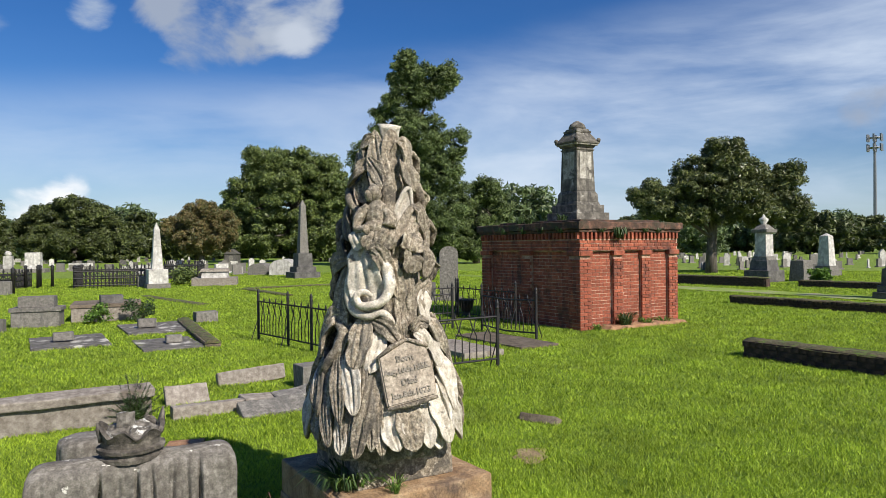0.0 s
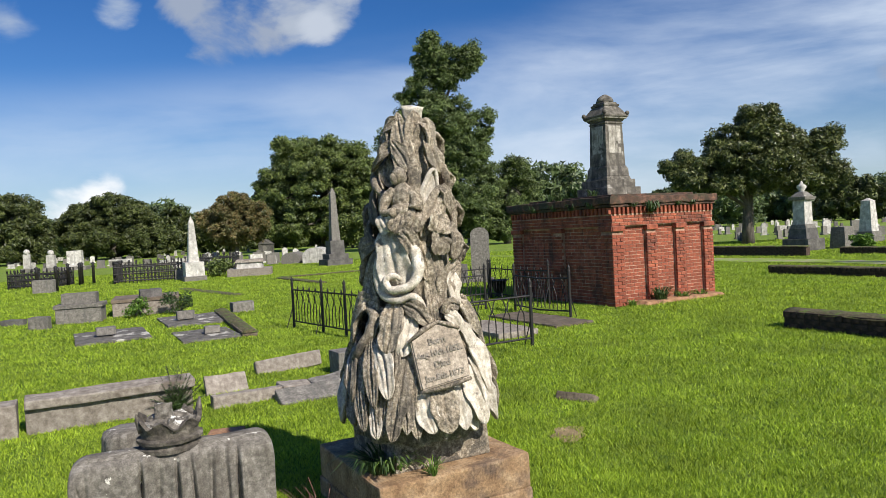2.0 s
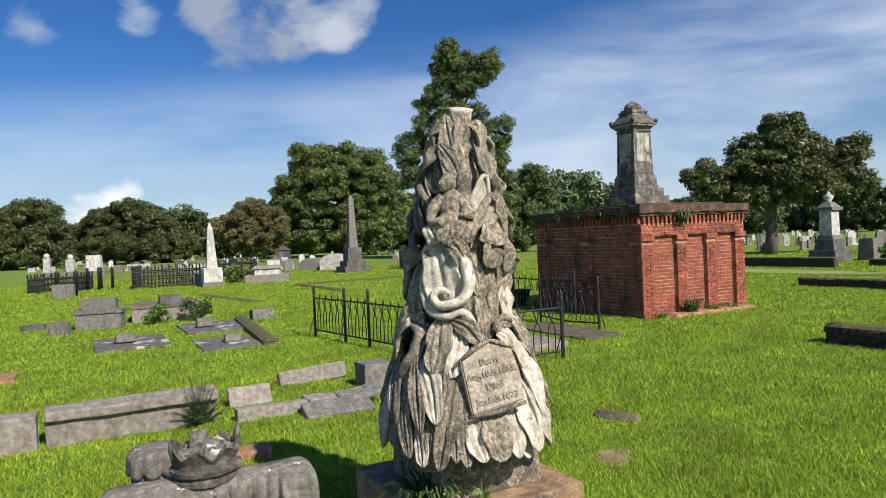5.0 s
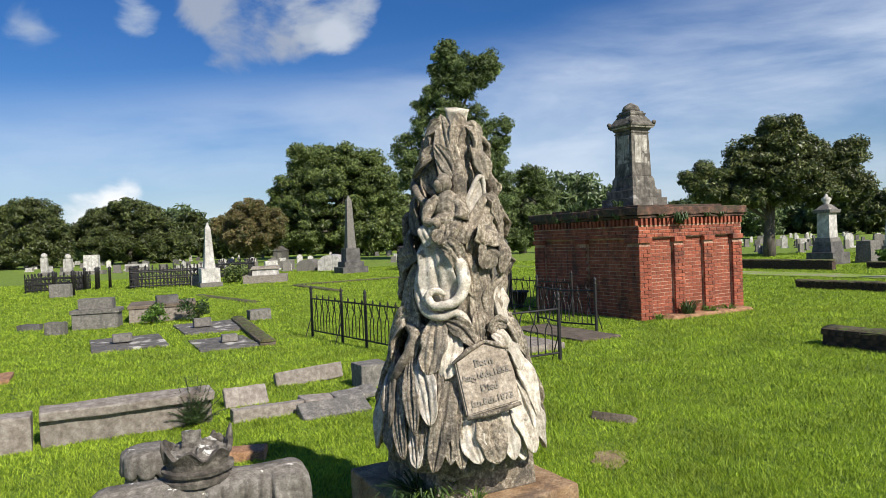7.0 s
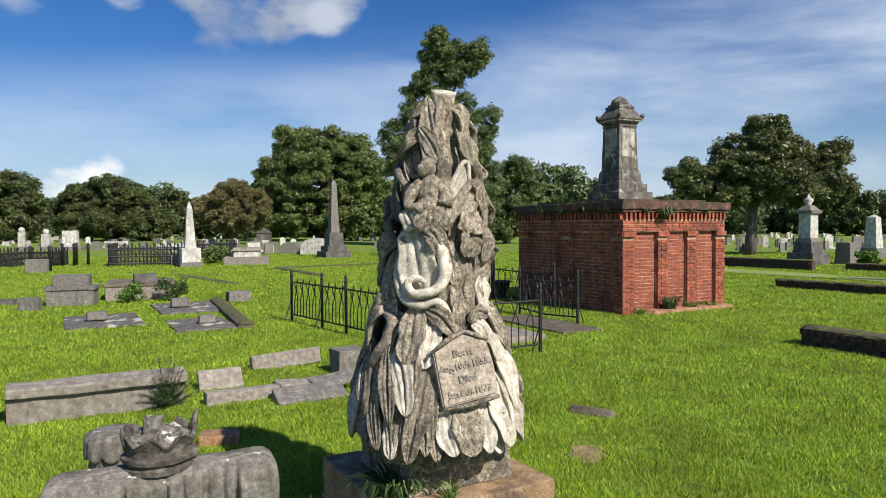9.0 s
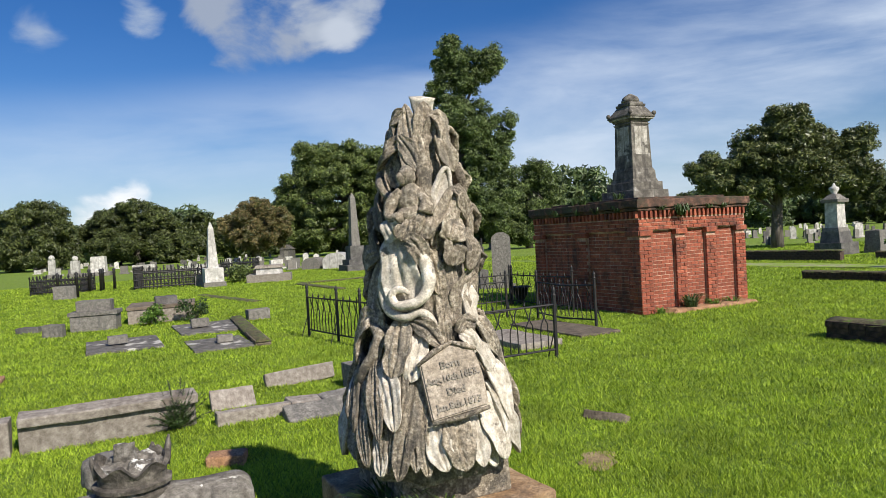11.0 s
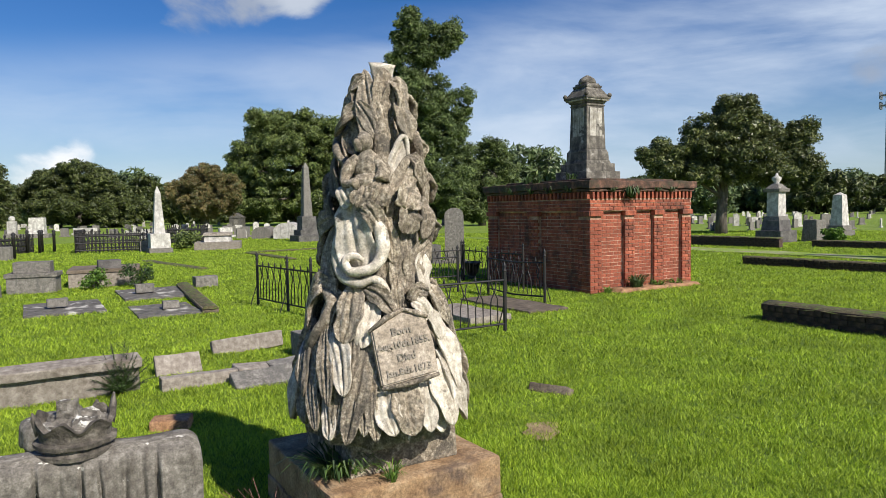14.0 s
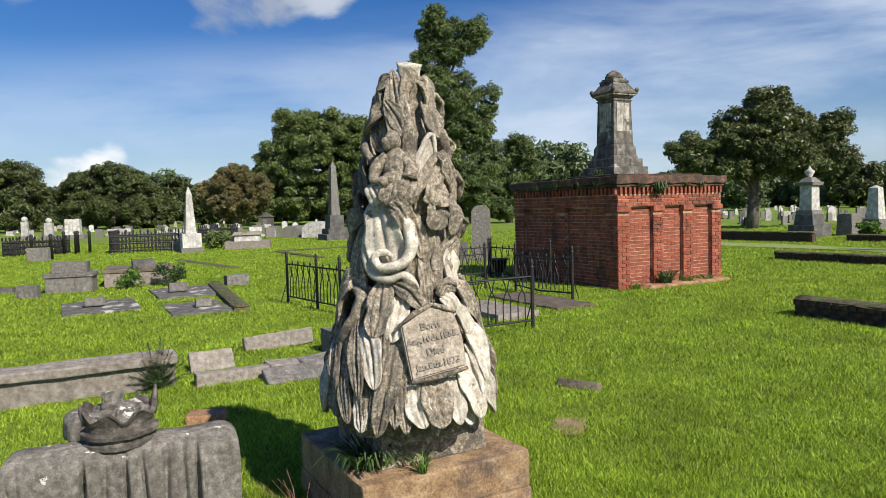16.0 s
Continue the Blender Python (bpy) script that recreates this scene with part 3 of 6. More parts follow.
carve(bm, 0.005, 12)
part("foot_block", bm, M_MARBLE, foliage)

rnd = random.Random(7)
TABLET_A = 27.0               # the way the tablet faces, degrees from -y towards +x
# upper stem
lily([(7, 1.97, 0.02), (-2, 2.16, 0.03), (-41, 2.41, 0.03)], 0.116, M_MARBLE, point=2.2)
lily([(13, 2.05, 0.03), (-5, 2.16, 0.045), (-27, 2.24, 0.06)], 0.081, M_MARBLE)
lily([(21, 2.01, 0.01), (21, 2.22, 0.02), (26, 2.41, 0.03)], 0.099, M_MARBLE, point=5)
lily([(18, 2.06, 0.01), (32, 2.22, 0.02), (46, 2.34, 0.045)], 0.081, M_MARBLE, point=4)
lily([(38, 2.34, 0.05), (51, 2.31, 0.075), (52, 2.24, 0.075), (51, 2.17, 0.065)], 0.070, M_MARBLE)
lily([(48, 2.23, 0.05), (50, 2.16, 0.07), (61, 2.04, 0.06)], 0.099, M_MARBLE, point=4)
lily([(-29, 2.37, 0.03), (-52, 2.34, 0.05), (-61, 2.29, 0.06), (-46, 2.21, 0.05)], 0.070, M_MARBLE)
lily([(-23, 2.22, 0.03), (-37, 2.20, 0.05), (-47, 2.15, 0.07), (-71, 2.08, 0.08)], 0.070, M_MARBLE)
lily([(-22, 1.98, 0), (-46, 2.09, 0.01), (-73, 2.24, 0.02)], 0.099, M_MARBLE)
lily([(-22, 1.75, 0), (-50, 1.92, 0.01), (-72, 2.07, 0.02)], 0.116, M_MARBLE, point=4)
lily([(-73, 2.01, 0.03), (-54, 1.90, 0.05), (-35, 1.76, 0.05)], 0.081, M_MARBLE)
lily([(41, 1.95, 0), (55, 2.05, 0.02), (69, 2.08, 0.03)], 0.058, M_MARBLE)
# leaves beside the figure
lily([(27, 1.80, 0.01), (36, 1.94, 0.03), (49, 2.04, 0.05)], 0.075, M_MARBLE_PALE_LIT, point=3)
lily([(31, 1.66, 0.02), (39, 1.81, 0.05), (60, 1.97, 0.06)], 0.122, M_MARBLE, point=3)
lily([(56, 1.97, 0.06), (61, 1.91, 0.075), (67, 1.80, 0.06)], 0.081, M_MARBLE)
lily([(45, 1.69, 0), (55, 1.80, 0.02), (60, 1.87, 0.03)], 0.075, M_MARBLE_PALE_LIT)
lily([(54, 1.82, 0.05), (44, 1.77, 0.085), (40, 1.70, 0.085)], 0.133, M_MARBLE, point=6, belly=0.7)
lily([(46, 1.72, 0.05), (43, 1.66, 0.075), (42, 1.58, 0.06)], 0.110, M_MARBLE, point=5, belly=0.6)
lily([(79, 1.75, 0.03), (68, 1.67, 0.06), (63, 1.55, 0.05)], 0.099, M_MARBLE, point=5, belly=0.6)
lily([(-72, 1.83, 0.02), (-65, 1.74, 0.04), (-46, 1.65, 0.03)], 0.093, M_MARBLE, point=4, belly=0.5)
lily([(-42, 1.66, 0.02), (-65, 1.63, 0.05), (-73, 1.55, 0.04)], 0.116, M_MARBLE, point=4)
lily([(-73, 1.61, 0.02), (-72, 1.52, 0.05), (-73, 1.41, 0.04)], 0.104, M_MARBLE, point=4)
lily([(-39, 1.61, 0.01), (-47, 1.45, 0.03), (-29, 1.29, 0.03)], 0.110, M_MARBLE)
lily([(-73, 1.45, 0.01), (-73, 1.38, 0.03), (-62, 1.31, 0.03)], 0.087, M_MARBLE)
# round the figure's knees
lily([(-18, 1.82, 0.07), (-14, 1.78, 0.1), (-7, 1.73, 0.08)], 0.099, M_MARBLE_PALE_LIT, point=5, belly=0.6)
lily([(3, 1.82, 0.08), (2, 1.77, 0.11), (-2, 1.71, 0.1)], 0.093, M_MARBLE, point=4, belly=0.6)
lily([(19, 1.83, 0.08), (16, 1.78, 0.1), (11, 1.73, 0.08)], 0.104, M_MARBLE, point=5, belly=0.6)
lily([(-3, 1.72, 0.08), (8, 1.70, 0.1), (13, 1.65, 0.09), (17, 1.58, 0.06)], 0.087, M_MARBLE, point=3)
# stems and narrow leaves under the figure
lily([(28, 1.18, 0), (19, 1.52, 0), (19, 1.75, 0)], 0.099, M_MARBLE, point=6)
lily([(33, 1.23, 0), (35, 1.51, 0.01), (29, 1.73, 0.01)], 0.087, M_MARBLE, point=5)
lily([(43, 1.22, 0), (41, 1.43, 0.01), (40, 1.65, 0.01)], 0.099, M_MARBLE, point=5)
lily([(18, 1.69, 0.02), (26, 1.57, 0.035), (30, 1.44, 0.03)], 0.075, M_MARBLE)
lily([(33, 1.22, 0.03), (31, 1.30, 0.045), (32, 1.37, 0.04)], 0.058, M_MARBLE)
lily([(50, 1.33, 0), (55, 1.45, 0.02), (85, 1.53, 0.03)], 0.116, M_MARBLE, point=4)
lily([(69, 1.49, 0.01), (62, 1.39, 0.03), (61, 1.28, 0.04)], 0.093, M_MARBLE_PALE_LIT, point=4)
# leaves below the tendril
lily([(-7, 1.33, 0.03), (-6, 1.21, 0.06), (-9, 1.07, 0.06)], 0.128, M_MARBLE, point=3)
lily([(1, 1.33, 0.03), (16, 1.29, 0.05), (28, 1.20, 0.05)], 0.087, M_MARBLE)
lily([(11, 1.27, 0.02), (7, 1.16, 0.04), (4, 1.05, 0.05)], 0.110, M_MARBLE_PALE_LIT, point=3)
lily([(42, 1.26, 0.04), (49, 1.31, 0.06), (63, 1.29, 0.05)], 0.064, M_MARBLE, point=4)
lily([(46, 1.26, 0.04), (51, 1.23, 0.06), (57, 1.16, 0.05)], 0.081, M_MARBLE_PALE_LIT, point=4)
lily([(70, 1.32, 0.02), (78, 1.23, 0.04), (93, 1.10, 0.04)], 0.099, M_MARBLE)
lily([(67, 1.21, 0.02), (65, 1.14, 0.04), (69, 1.05, 0.05)], 0.099, M_MARBLE_PALE_LIT)
lily([(-41, 1.34, 0.02), (-48, 1.33, 0.06), (-61, 1.22, 0.06), (-60, 1.10, 0.05)], 0.099, M_MARBLE)
lily([(-24, 1.30, 0), (-29, 1.23, 0.02), (-29, 1.12, 0.04)], 0.099, M_MARBLE)
# hanging skirt of long leaves
lily([(8, 1.10, 0.02), (3, 0.88, 0.04), (-3, 0.61, 0.06)], 0.116, M_MARBLE)
lily([(11, 1.05, 0.01), (8, 0.84, 0.03), (7, 0.65, 0.045)], 0.087, M_MARBLE)
lily([(13, 0.97, 0.01), (13, 0.79, 0.03), (14, 0.62, 0.045)], 0.081, M_MARBLE)
lily([(20, 0.91, 0.01), (21, 0.76, 0.035), (25, 0.65, 0.055)], 0.110, M_MARBLE_PALE_LIT)
lily([(32, 0.92, 0.01), (33, 0.77, 0.04), (36, 0.64, 0.055)], 0.139, M_MARBLE)
lily([(49, 0.93, 0.01), (46, 0.77, 0.035), (47, 0.64, 0.055)], 0.099, M_MARBLE_PALE_LIT)
lily([(57, 0.96, 0.02), (60, 0.79, 0.045), (66, 0.64, 0.055)], 0.133, M_MARBLE_PALE_LIT)
lily([(68, 1.01, 0.02), (74, 0.81, 0.05), (87, 0.62, 0.055)], 0.128, M_MARBLE_PALE_LIT)
lily([(70, 1.13, 0.02), (76, 0.97, 0.05), (77, 0.79, 0.05)], 0.133, M_MARBLE_PALE_LIT)
lily([(100, 1.15, 0.01), (100, 1.03, 0.03), (99, 0.81, 0.03)], 0.104, M_MARBLE)
lily([(32, 0.80, 0), (33, 0.69, 0.01), (33, 0.60, 0.02)], 0.064, M_MARBLE)
lily([(53, 0.77, 0), (57, 0.67, 0.01), (62, 0.61, 0.02)], 0.070, M_MARBLE_PALE_LIT)
lily([(-20, 1.14, 0.03), (-8, 0.99, 0.06), (-4, 0.84, 0.08)], 0.104, M_MARBLE_PALE_LIT)
lily([(-4, 1.13, 0.03), (-2, 1.00, 0.05), (-3, 0.84, 0.06)], 0.075, M_MARBLE)
lily([(-29, 1.15, 0.03), (-20, 0.98, 0.06), (-14, 0.79, 0.08)], 0.093, M_MARBLE)
lily([(-22, 0.85, 0.01), (-16, 0.72, 0.03), (-14, 0.62, 0.05)], 0.075, M_MARBLE_PALE_LIT)
lily([(-12, 0.96, 0.01), (-10, 0.78, 0.03), (-12, 0.63, 0.04)], 0.087, M_MARBLE)
lily([(-42, 1.14, 0.02), (-32, 0.90, 0.04), (-23, 0.66, 0.06)], 0.099, M_MARBLE)
lily([(-64, 1.15, 0.02), (-45, 0.97, 0.05), (-37, 0.80, 0.06)], 0.099, M_MARBLE)
lily([(-74, 1.08, 0.02), (-54, 0.89, 0.05), (-55, 0.66, 0.05)], 0.110, M_MARBLE_PALE_LIT)
lily([(-47, 0.94, 0.01), (-43, 0.80, 0.03), (-36, 0.67, 0.04)], 0.087, M_MARBLE)
lily([(-74, 0.93, 0), (-72, 0.78, 0.02), (-68, 0.65, 0.02)], 0.081, M_MARBLE)
# the far side: three rows of hanging leaves, and folded ones up the stem
for z, length, width, step_, raise_ in ((1.06, 0.44, 0.11, 13, 0.04), (1.18, 0.36, 0.10, 15, 0.055), (1.36, 0.30, 0.10, 19, 0.035)):
    a = 108 + rnd.uniform(0, 8)
    while a < 284:
        z1 = z + rnd.uniform(-0.05, 0.05)
        d = rnd.uniform(-6, 6)
        lily([(a, z1, 0.015), (a + d * 0.5, z1 - length * 0.5, raise_), (a + d, z1 - length * rnd.uniform(0.9, 1.1), raise_ + 0.015)], width, M_MARBLE)
        a += step_
for k in range(16):
    a, z = 104 + (k % 4) * 48 + rnd.uniform(-9, 9), 1.42 + (k // 4) * 0.21
    lily([(a, z, 0.0), (a + 6, z + 0.16, 0.02), (a + 10, z + 0.25, 0.045)], 0.11, M_MARBLE)
    lily([(a + 10, z + 0.25, 0.04), (a + 18, z + 0.20, 0.075), (a + 22, z + 0.10, 0.06)], 0.09, M_MARBLE)


def ribbon(name, pts, radii, mt, label="", seg=14):
    bm = bmesh.new()
    line = curve_through(pts, 40)
    rad = [radii[0] + 0.0] * 41
    for i in range(41):
        u = i / 40 * (len(radii) - 1)
        k = min(int(u), len(radii) - 2)
        rad[i] = radii[k] + (radii[k + 1] - radii[k]) * (u - k)
    tube(bm, line, rad, seg)
    carve(bm, 0.004, 22)
    part(name, bm, mt, foliage, label, smooth=True)


# the white leaf that rolls into a tendril
TENDRIL_OUT = [(4, 1.67, 0.05), (15, 1.62, 0.07), (19, 1.55, 0.085), (18, 1.48, 0.09), (12, 1.43, 0.09), (2, 1.41, 0.09), (-7, 1.41, 0.09), (-12, 1.45, 0.09), (-9, 1.48, 0.085), (-2, 1.48, 0.08), (2, 1.46, 0.07)]
TENDRIL_LOW = [(-26, 1.61, 0.04), (-27, 1.51, 0.055), (-23, 1.42, 0.06), (-14, 1.37, 0.065), (0, 1.35, 0.065), (11, 1.37, 0.06), (20, 1.34, 0.05), (29, 1.27, 0.03)]
ribbon("tendril", [on_front(*p) for p in TENDRIL_OUT], [0.03, 0.034, 0.033, 0.03, 0.026, 0.024, 0.022, 0.020, 0.018, 0.016, 0.010], M_MARBLE_PALE_LIT, "white rolled tendril")
ribbon("tendril", [on_front(*p) for p in TENDRIL_LOW], [0.02, 0.025, 0.024, 0.022, 0.021, 0.020, 0.018, 0.008], M_MARBLE_PALE_LIT, "white rolled tendril")
lily([(-16, 1.75, 0.03), (-11, 1.66, 0.05), (-6, 1.55, 0.055), (-3, 1.44, 0.035), (0, 1.37, 0.02)], 0.185, M_MARBLE_PALE_LIT, point=4, belly=0.5)
ribbon("stem", [on_front(*p) for p in ((-49, 1.31, 0.03), (-30, 1.26, 0.035), (-30, 1.18, 0.04), (-38, 1.09, 0.05), (-46, 1.02, 0.05))], (0.026, 0.032, 0.034, 0.03, 0.02), M_MARBLE)
ribbon("stem", [on_front(*p) for p in ((-80, 2.04, 0.06), (-45, 1.985, 0.065), (-26, 1.92, 0.05))], (0.02, 0.022, 0.016), M_MARBLE)
ribbon("stem", [on_front(*p) for p in ((26, 1.91, 0.03), (34, 1.985, 0.05), (43, 2.05, 0.065), (51, 2.045, 0.065), (53, 1.96, 0.05))], (0.012, 0.013, 0.013, 0.013, 0.011), M_MARBLE_PALE_LIT)
ribbon("stem", [on_front(*p) for p in ((12, 1.62, 0.0), (17, 1.85, 0.012), (18, 2.05, 0.016), (20, 2.30, 0.008))], (0.05, 0.046, 0.042, 0.03), M_MARBLE)

# pale flared top of the stem, its lip turned out
bm = bmesh.new()
rings = []
for k in range(10):
    u = k / 9
    ring = []
    for j in range(36):
        a = 2 * math.pi * j / 36
        r = 0.050 + 0.004 * math.sin(5 * a) + 0.013 * u ** 3 * (1 + 1.1 * math.cos(a - radians(-35)))
        ring.append(bm.verts.new((r * math.cos(a) + 0.048, r * math.sin(a), 2.30 - 0.35 + 0.135 * u + 0.012 * u * math.sin(2 * a + 0.6))))
    rings.append(ring)
for a, b in zip(rings, rings[1:]):
    for j in range(36):
        bm.faces.new((a[j], a[(j + 1) % 36], b[(j + 1) % 36], b[j]))
top = bm.verts.new((0.048, 0, 2.452 - 0.35))
for j in range(36):
    bm.faces.new((rings[-1][j], rings[-1][(j + 1) % 36], top))
bm.faces.new(rings[0][::-1])
carve(bm, 0.010, 18)
carve(bm, 0.004, 45)
part("stem_top", bm, M_MARBLE_PALE_LIT, foliage, "pale worn flared stem top", smooth=True)

# small seated figure, a plain worn shape
bm = bmesh.new()


def lump(bm, c, r, m=Matrix()):
    bmesh.ops.create_uvsphere(bm, u_segments=20, v_segments=14, radius=1.0, matrix=Matrix.Translation(c) @ m @ Matrix.Diagonal((*r, 1)))


lump(bm, on_front(-2, 2.025, 0.075), (0.043, 0.046, 0.052))
lump(bm, on_front(-6, 2.012, 0.105), (0.026, 0.024, 0.034))
lump(bm, on_front(2, 1.90, 0.045), (0.064, 0.052, 0.095))
lump(bm, on_front(3, 1.835, 0.06), (0.07, 0.05, 0.05))
tube(bm, curve_through([on_front(*p) for p in ((-8, 1.955, 0.07), (-19, 1.885, 0.085), (-15, 1.83, 0.10), (-2, 1.825, 0.12))], 14), [0.027 + 0.006 * math.sin(k * 0.5) for k in range(15)], 12)
tube(bm, curve_through([on_front(*p) for p in ((11, 1.95, 0.06), (19, 1.89, 0.08), (18, 1.84, 0.09))], 12), [0.026 + 0.0013 * k for k in range(13)], 12)
carve(bm, 0.007, 20)
carve(bm, 0.003, 50)
part("carved_figure", bm, M_MARBLE, foliage, "small worn carved figure among the leaves", smooth=True)

# tablet with worn lettering
TA = radians(TABLET_A)
tab = Matrix.Translation(on_front(33, 1.045, 0.062)) @ Matrix.Rotation(TA, 4, "Z") @ pose(0, 0, 0, -13, -9, 0) @ Matrix.Diagonal((0.92, 1, 0.92, 1))
bm = bmesh.new()
outline = [(-0.155, -0.165), (0.145, -0.155), (0.155, 0.0), (0.14, 0.135), (0.03, 0.185), (-0.15, 0.125)]
fr = [bm.verts.new((x, -0.025, z)) for x, z in outline]
bk = [bm.verts.new((x * 1.02, 0.03, z * 1.02)) for x, z in outline]
bm.faces.new(fr)
bm.faces.new(bk[::-1])
for i in range(6):
    bm.faces.new((fr[i], bk[i], bk[(i + 1) % 6], fr[(i + 1) % 6]))
bmesh.ops.recalc_face_normals(bm, faces=bm.faces)
bmesh.ops.bevel(bm, geom=bm.edges[:], offset=0.008, segments=2, affect="EDGES")
bm.transform(tab)
tablet = part("tablet", bm, M_TABLET, foliage, "pale stone tablet with raised worn lettering")
for pts in (((-0.165, 0.12), (-0.06, 0.17), (0.035, 0.20)), ((0.03, 0.20), (0.10, 0.165), (0.15, 0.13)), ((-0.16, -0.175), (0.0, -0.18), (0.15, -0.165))):
    bm = bmesh.new()
    tube(bm, [tab @ Vector((x, -0.022, z)) for x, z in pts], [0.009, 0.015, 0.009], 8)
    carve(bm, 0.006, 20)
    part("rolled_edge", bm, M_MARBLE, foliage, smooth=True)
for text, size, z in (("Born", 0.052, 0.075), ("Aug.10th.1855.", 0.046, 0.012), ("Died", 0.050, -0.058), ("Jan.8th.1873", 0.048, -0.125)):
    cu = bpy.data.curves.new("lettering", "FONT")
    cu.body, cu.size, cu.extrude, cu.offset, cu.align_x, cu.resolution_u = text, size, 0.004, 0.0016, "CENTER", 2
    tmp = bpy.data.objects.new("lettering_curve", cu)
    scene.collection.objects.link(tmp)
    me = bpy.data.meshes.new_from_object(tmp.evaluated_get(bpy.context.evaluated_depsgraph_get()))
    bpy.data.objects.remove(tmp)
    bpy.data.curves.remove(cu)
    me.name = "lettering"
    me.transform(tab @ Matrix.Translation((0, -0.027, z)) @ pose(0, 0, 0, 90, 0, 0))
    me.materials.clear()
    me.materials.append(M_LETTER)
    lo = new("lettering", me)
    lo.parent = foliage
    tagged(lo, "raised worn letters of the inscription")


# ---- draped stone, crown, fluted stump ----
DC = Vector((-0.98, 2.24, 0))
drape = thing("draped_headstone", at(DC.x, DC.y, 0, 36), "grey headstone carved as a draped cloth with fringe", "headstone")
foot(DC.x, DC.y, 0.4, 0.16)
bm = bmesh.new()
nx, nz = 260, 44
rows_f = []
DW, DH, DT = 0.78, 0.885, 0.20


def drape_y(x, s):
    """Folds hang deeper towards the bottom."""
    f = 0.010 * math.sin(x * 27 + 0.6) + 0.004 * math.sin(x * 71 + 1.3 + s * 2)
    for x0, w, d, run in ((-0.335, 90, 0.02, 0.0), (-0.135, 150, 0.034, 0.0), (0.0, 150, 0.034, 0.01), (0.052, 170, 0.022, 0.05), (0.14, 110, 0.018, -0.04), (0.238, 170, 0.036, 0.0), (0.19, 130, 0.014, 0.02), (-0.06, 110, 0.014, -0.05)):
        f -= d * math.exp(-((x - x0 - run * s) * w) ** 2)
        f += d * 0.4 * math.exp(-((x - x0 - 0.016 - run * s) * w * 0.7) ** 2)
    if abs(x + 0.245) < 0.12:
        f -= 0.024 * math.exp(-((s - (0.42 - 22 * (x + 0.245) ** 2)) * 26) ** 2)
    return f * min(1, s * 6 + 0.02)


cols = []
for i in range(nx + 1):
    x = (i / nx - 0.5) * DW
    e = min(1, (DW / 2 - abs(x)) / 0.07)
    drop = 0.055 * (1 - math.sqrt(max(0, 1 - (1 - e) ** 2)))
    line = []
    for y, z in ((DT / 2, 0.0), (DT / 2, DH * 0.5), (DT / 2, DH - 0.03), (DT / 2 - 0.03, DH - 0.004), (0.05, DH + 0.005), (-0.05, DH + 0.004), (-DT / 2 + 0.05, DH)):
        line.append((x, y, z - (drop if z > 0.6 else 0) + 0.012 * noise.noise(Vector((x * 6, y * 6, 3))) * (z > 0.6)))
    for k in range(1, nz + 1):
        s = k / nz
        ang = min(1, s / 0.06)
        y = -DT / 2 + 0.05 * (1 - math.sin(ang * math.pi / 2)) + drape_y(x, s) * -1
        z = DH - (0.045 * (1 - math.cos(ang * math.pi / 2))) - drop - max(0, s - 0.06) / 0.94 * (DH - 0.045 - drop)
        line.append((x, y - 0.012 * noise.noise(Vector((x * 9, 1, z * 5))), z))
    cols.append([bm.verts.new(p) for p in line])
for a, b in zip(cols, cols[1:]):
    for k in range(len(a) - 1):
        bm.faces.new((a[k], a[k + 1], b[k + 1], b[k]))
bm.faces.new(cols[0][::-1])
bm.faces.new(cols[-1])
bmesh.ops.recalc_face_normals(bm, faces=bm.faces)
part("cloth_slab", bm, M_DRAPE, drape, smooth=True)
bm = bmesh.new()
for i in range(16):
    box(bm, 0.243 + i * 0.0092, -DT / 2 - 0.006, 0.53, 0.0075, 0.018, 0.05, 0.002)
part("fringe", bm, M_DRAPE, drape, "carved cloth fringe")

CM = pose(-0.015, 0.02, 0.872, 0, 0, -16)
bm = bmesh.new()
lathe(bm, [(0.116, 0.0), (0.124, 0.004), (0.126, 0.02), (0.112, 0.026), (0.112, 0.036), (0.128, 0.042), (0.13, 0.056), (0.112, 0.062), (0.114, 0.085), (0.122, 0.108), (0.130, 0.120), (0.112, 0.122), (0.10, 0.105), (0.02, 0.10)], 96)
for v in bm.verts:
    if v.co.z > 0.1 and v.co.xy.length > 0.105:
        v.co.z += 0.016 * math.sin(7 * math.atan2(v.co.y, v.co.x)) + 0.012 * noise.noise(v.co * 22)
carve(bm, 0.0035, 34)
bm.transform(CM)
crown = part("crown", bm, M_CROWN, drape, "dark weathered stone crown with broken points")
for a, h, w in ((30, 0.07, 0.026), (-150, 0.045, 0.022), (170, 0.03, 0.03), (110, 0.025, 0.03), (75, 0.03, 0.02)):
    bm = bmesh.new()
    tube(bm, [(0.108, 0, 0.09), (0.118, 0, 0.115), (0.132, 0, 0.115 + h * 0.6), (0.137, 0, 0.12 + h)], [w, w * 1.1, w * 0.8, 0.006], 8)
    for v in bm.verts:
        v.co.x = 0.12 + (v.co.x - 0.12) * 0.5
    carve(bm, 0.006, 28)
    bm.transform(CM @ pose(0, 0, 0, 0, 0, a))
    part("crown_point", bm, M_CROWN, crown, smooth=True)
bm = bmesh.new()
lathe(bm, [(0.105, 0.085), (0.104, 0.11), (0.094, 0.122), (0.07, 0.128), (0.04, 0.132), (0.012, 0.134)], 60)
for v in bm.verts:
    v.co.z += (0.03 * noise.noise(v.co * 26) + 0.012 * noise.noise(v.co * 70)) * (v.co.z > 0.1)
bm.transform(CM)
part("broken_core", bm, M_CROWNTOP, crown, "rough broken stone core", smooth=False)
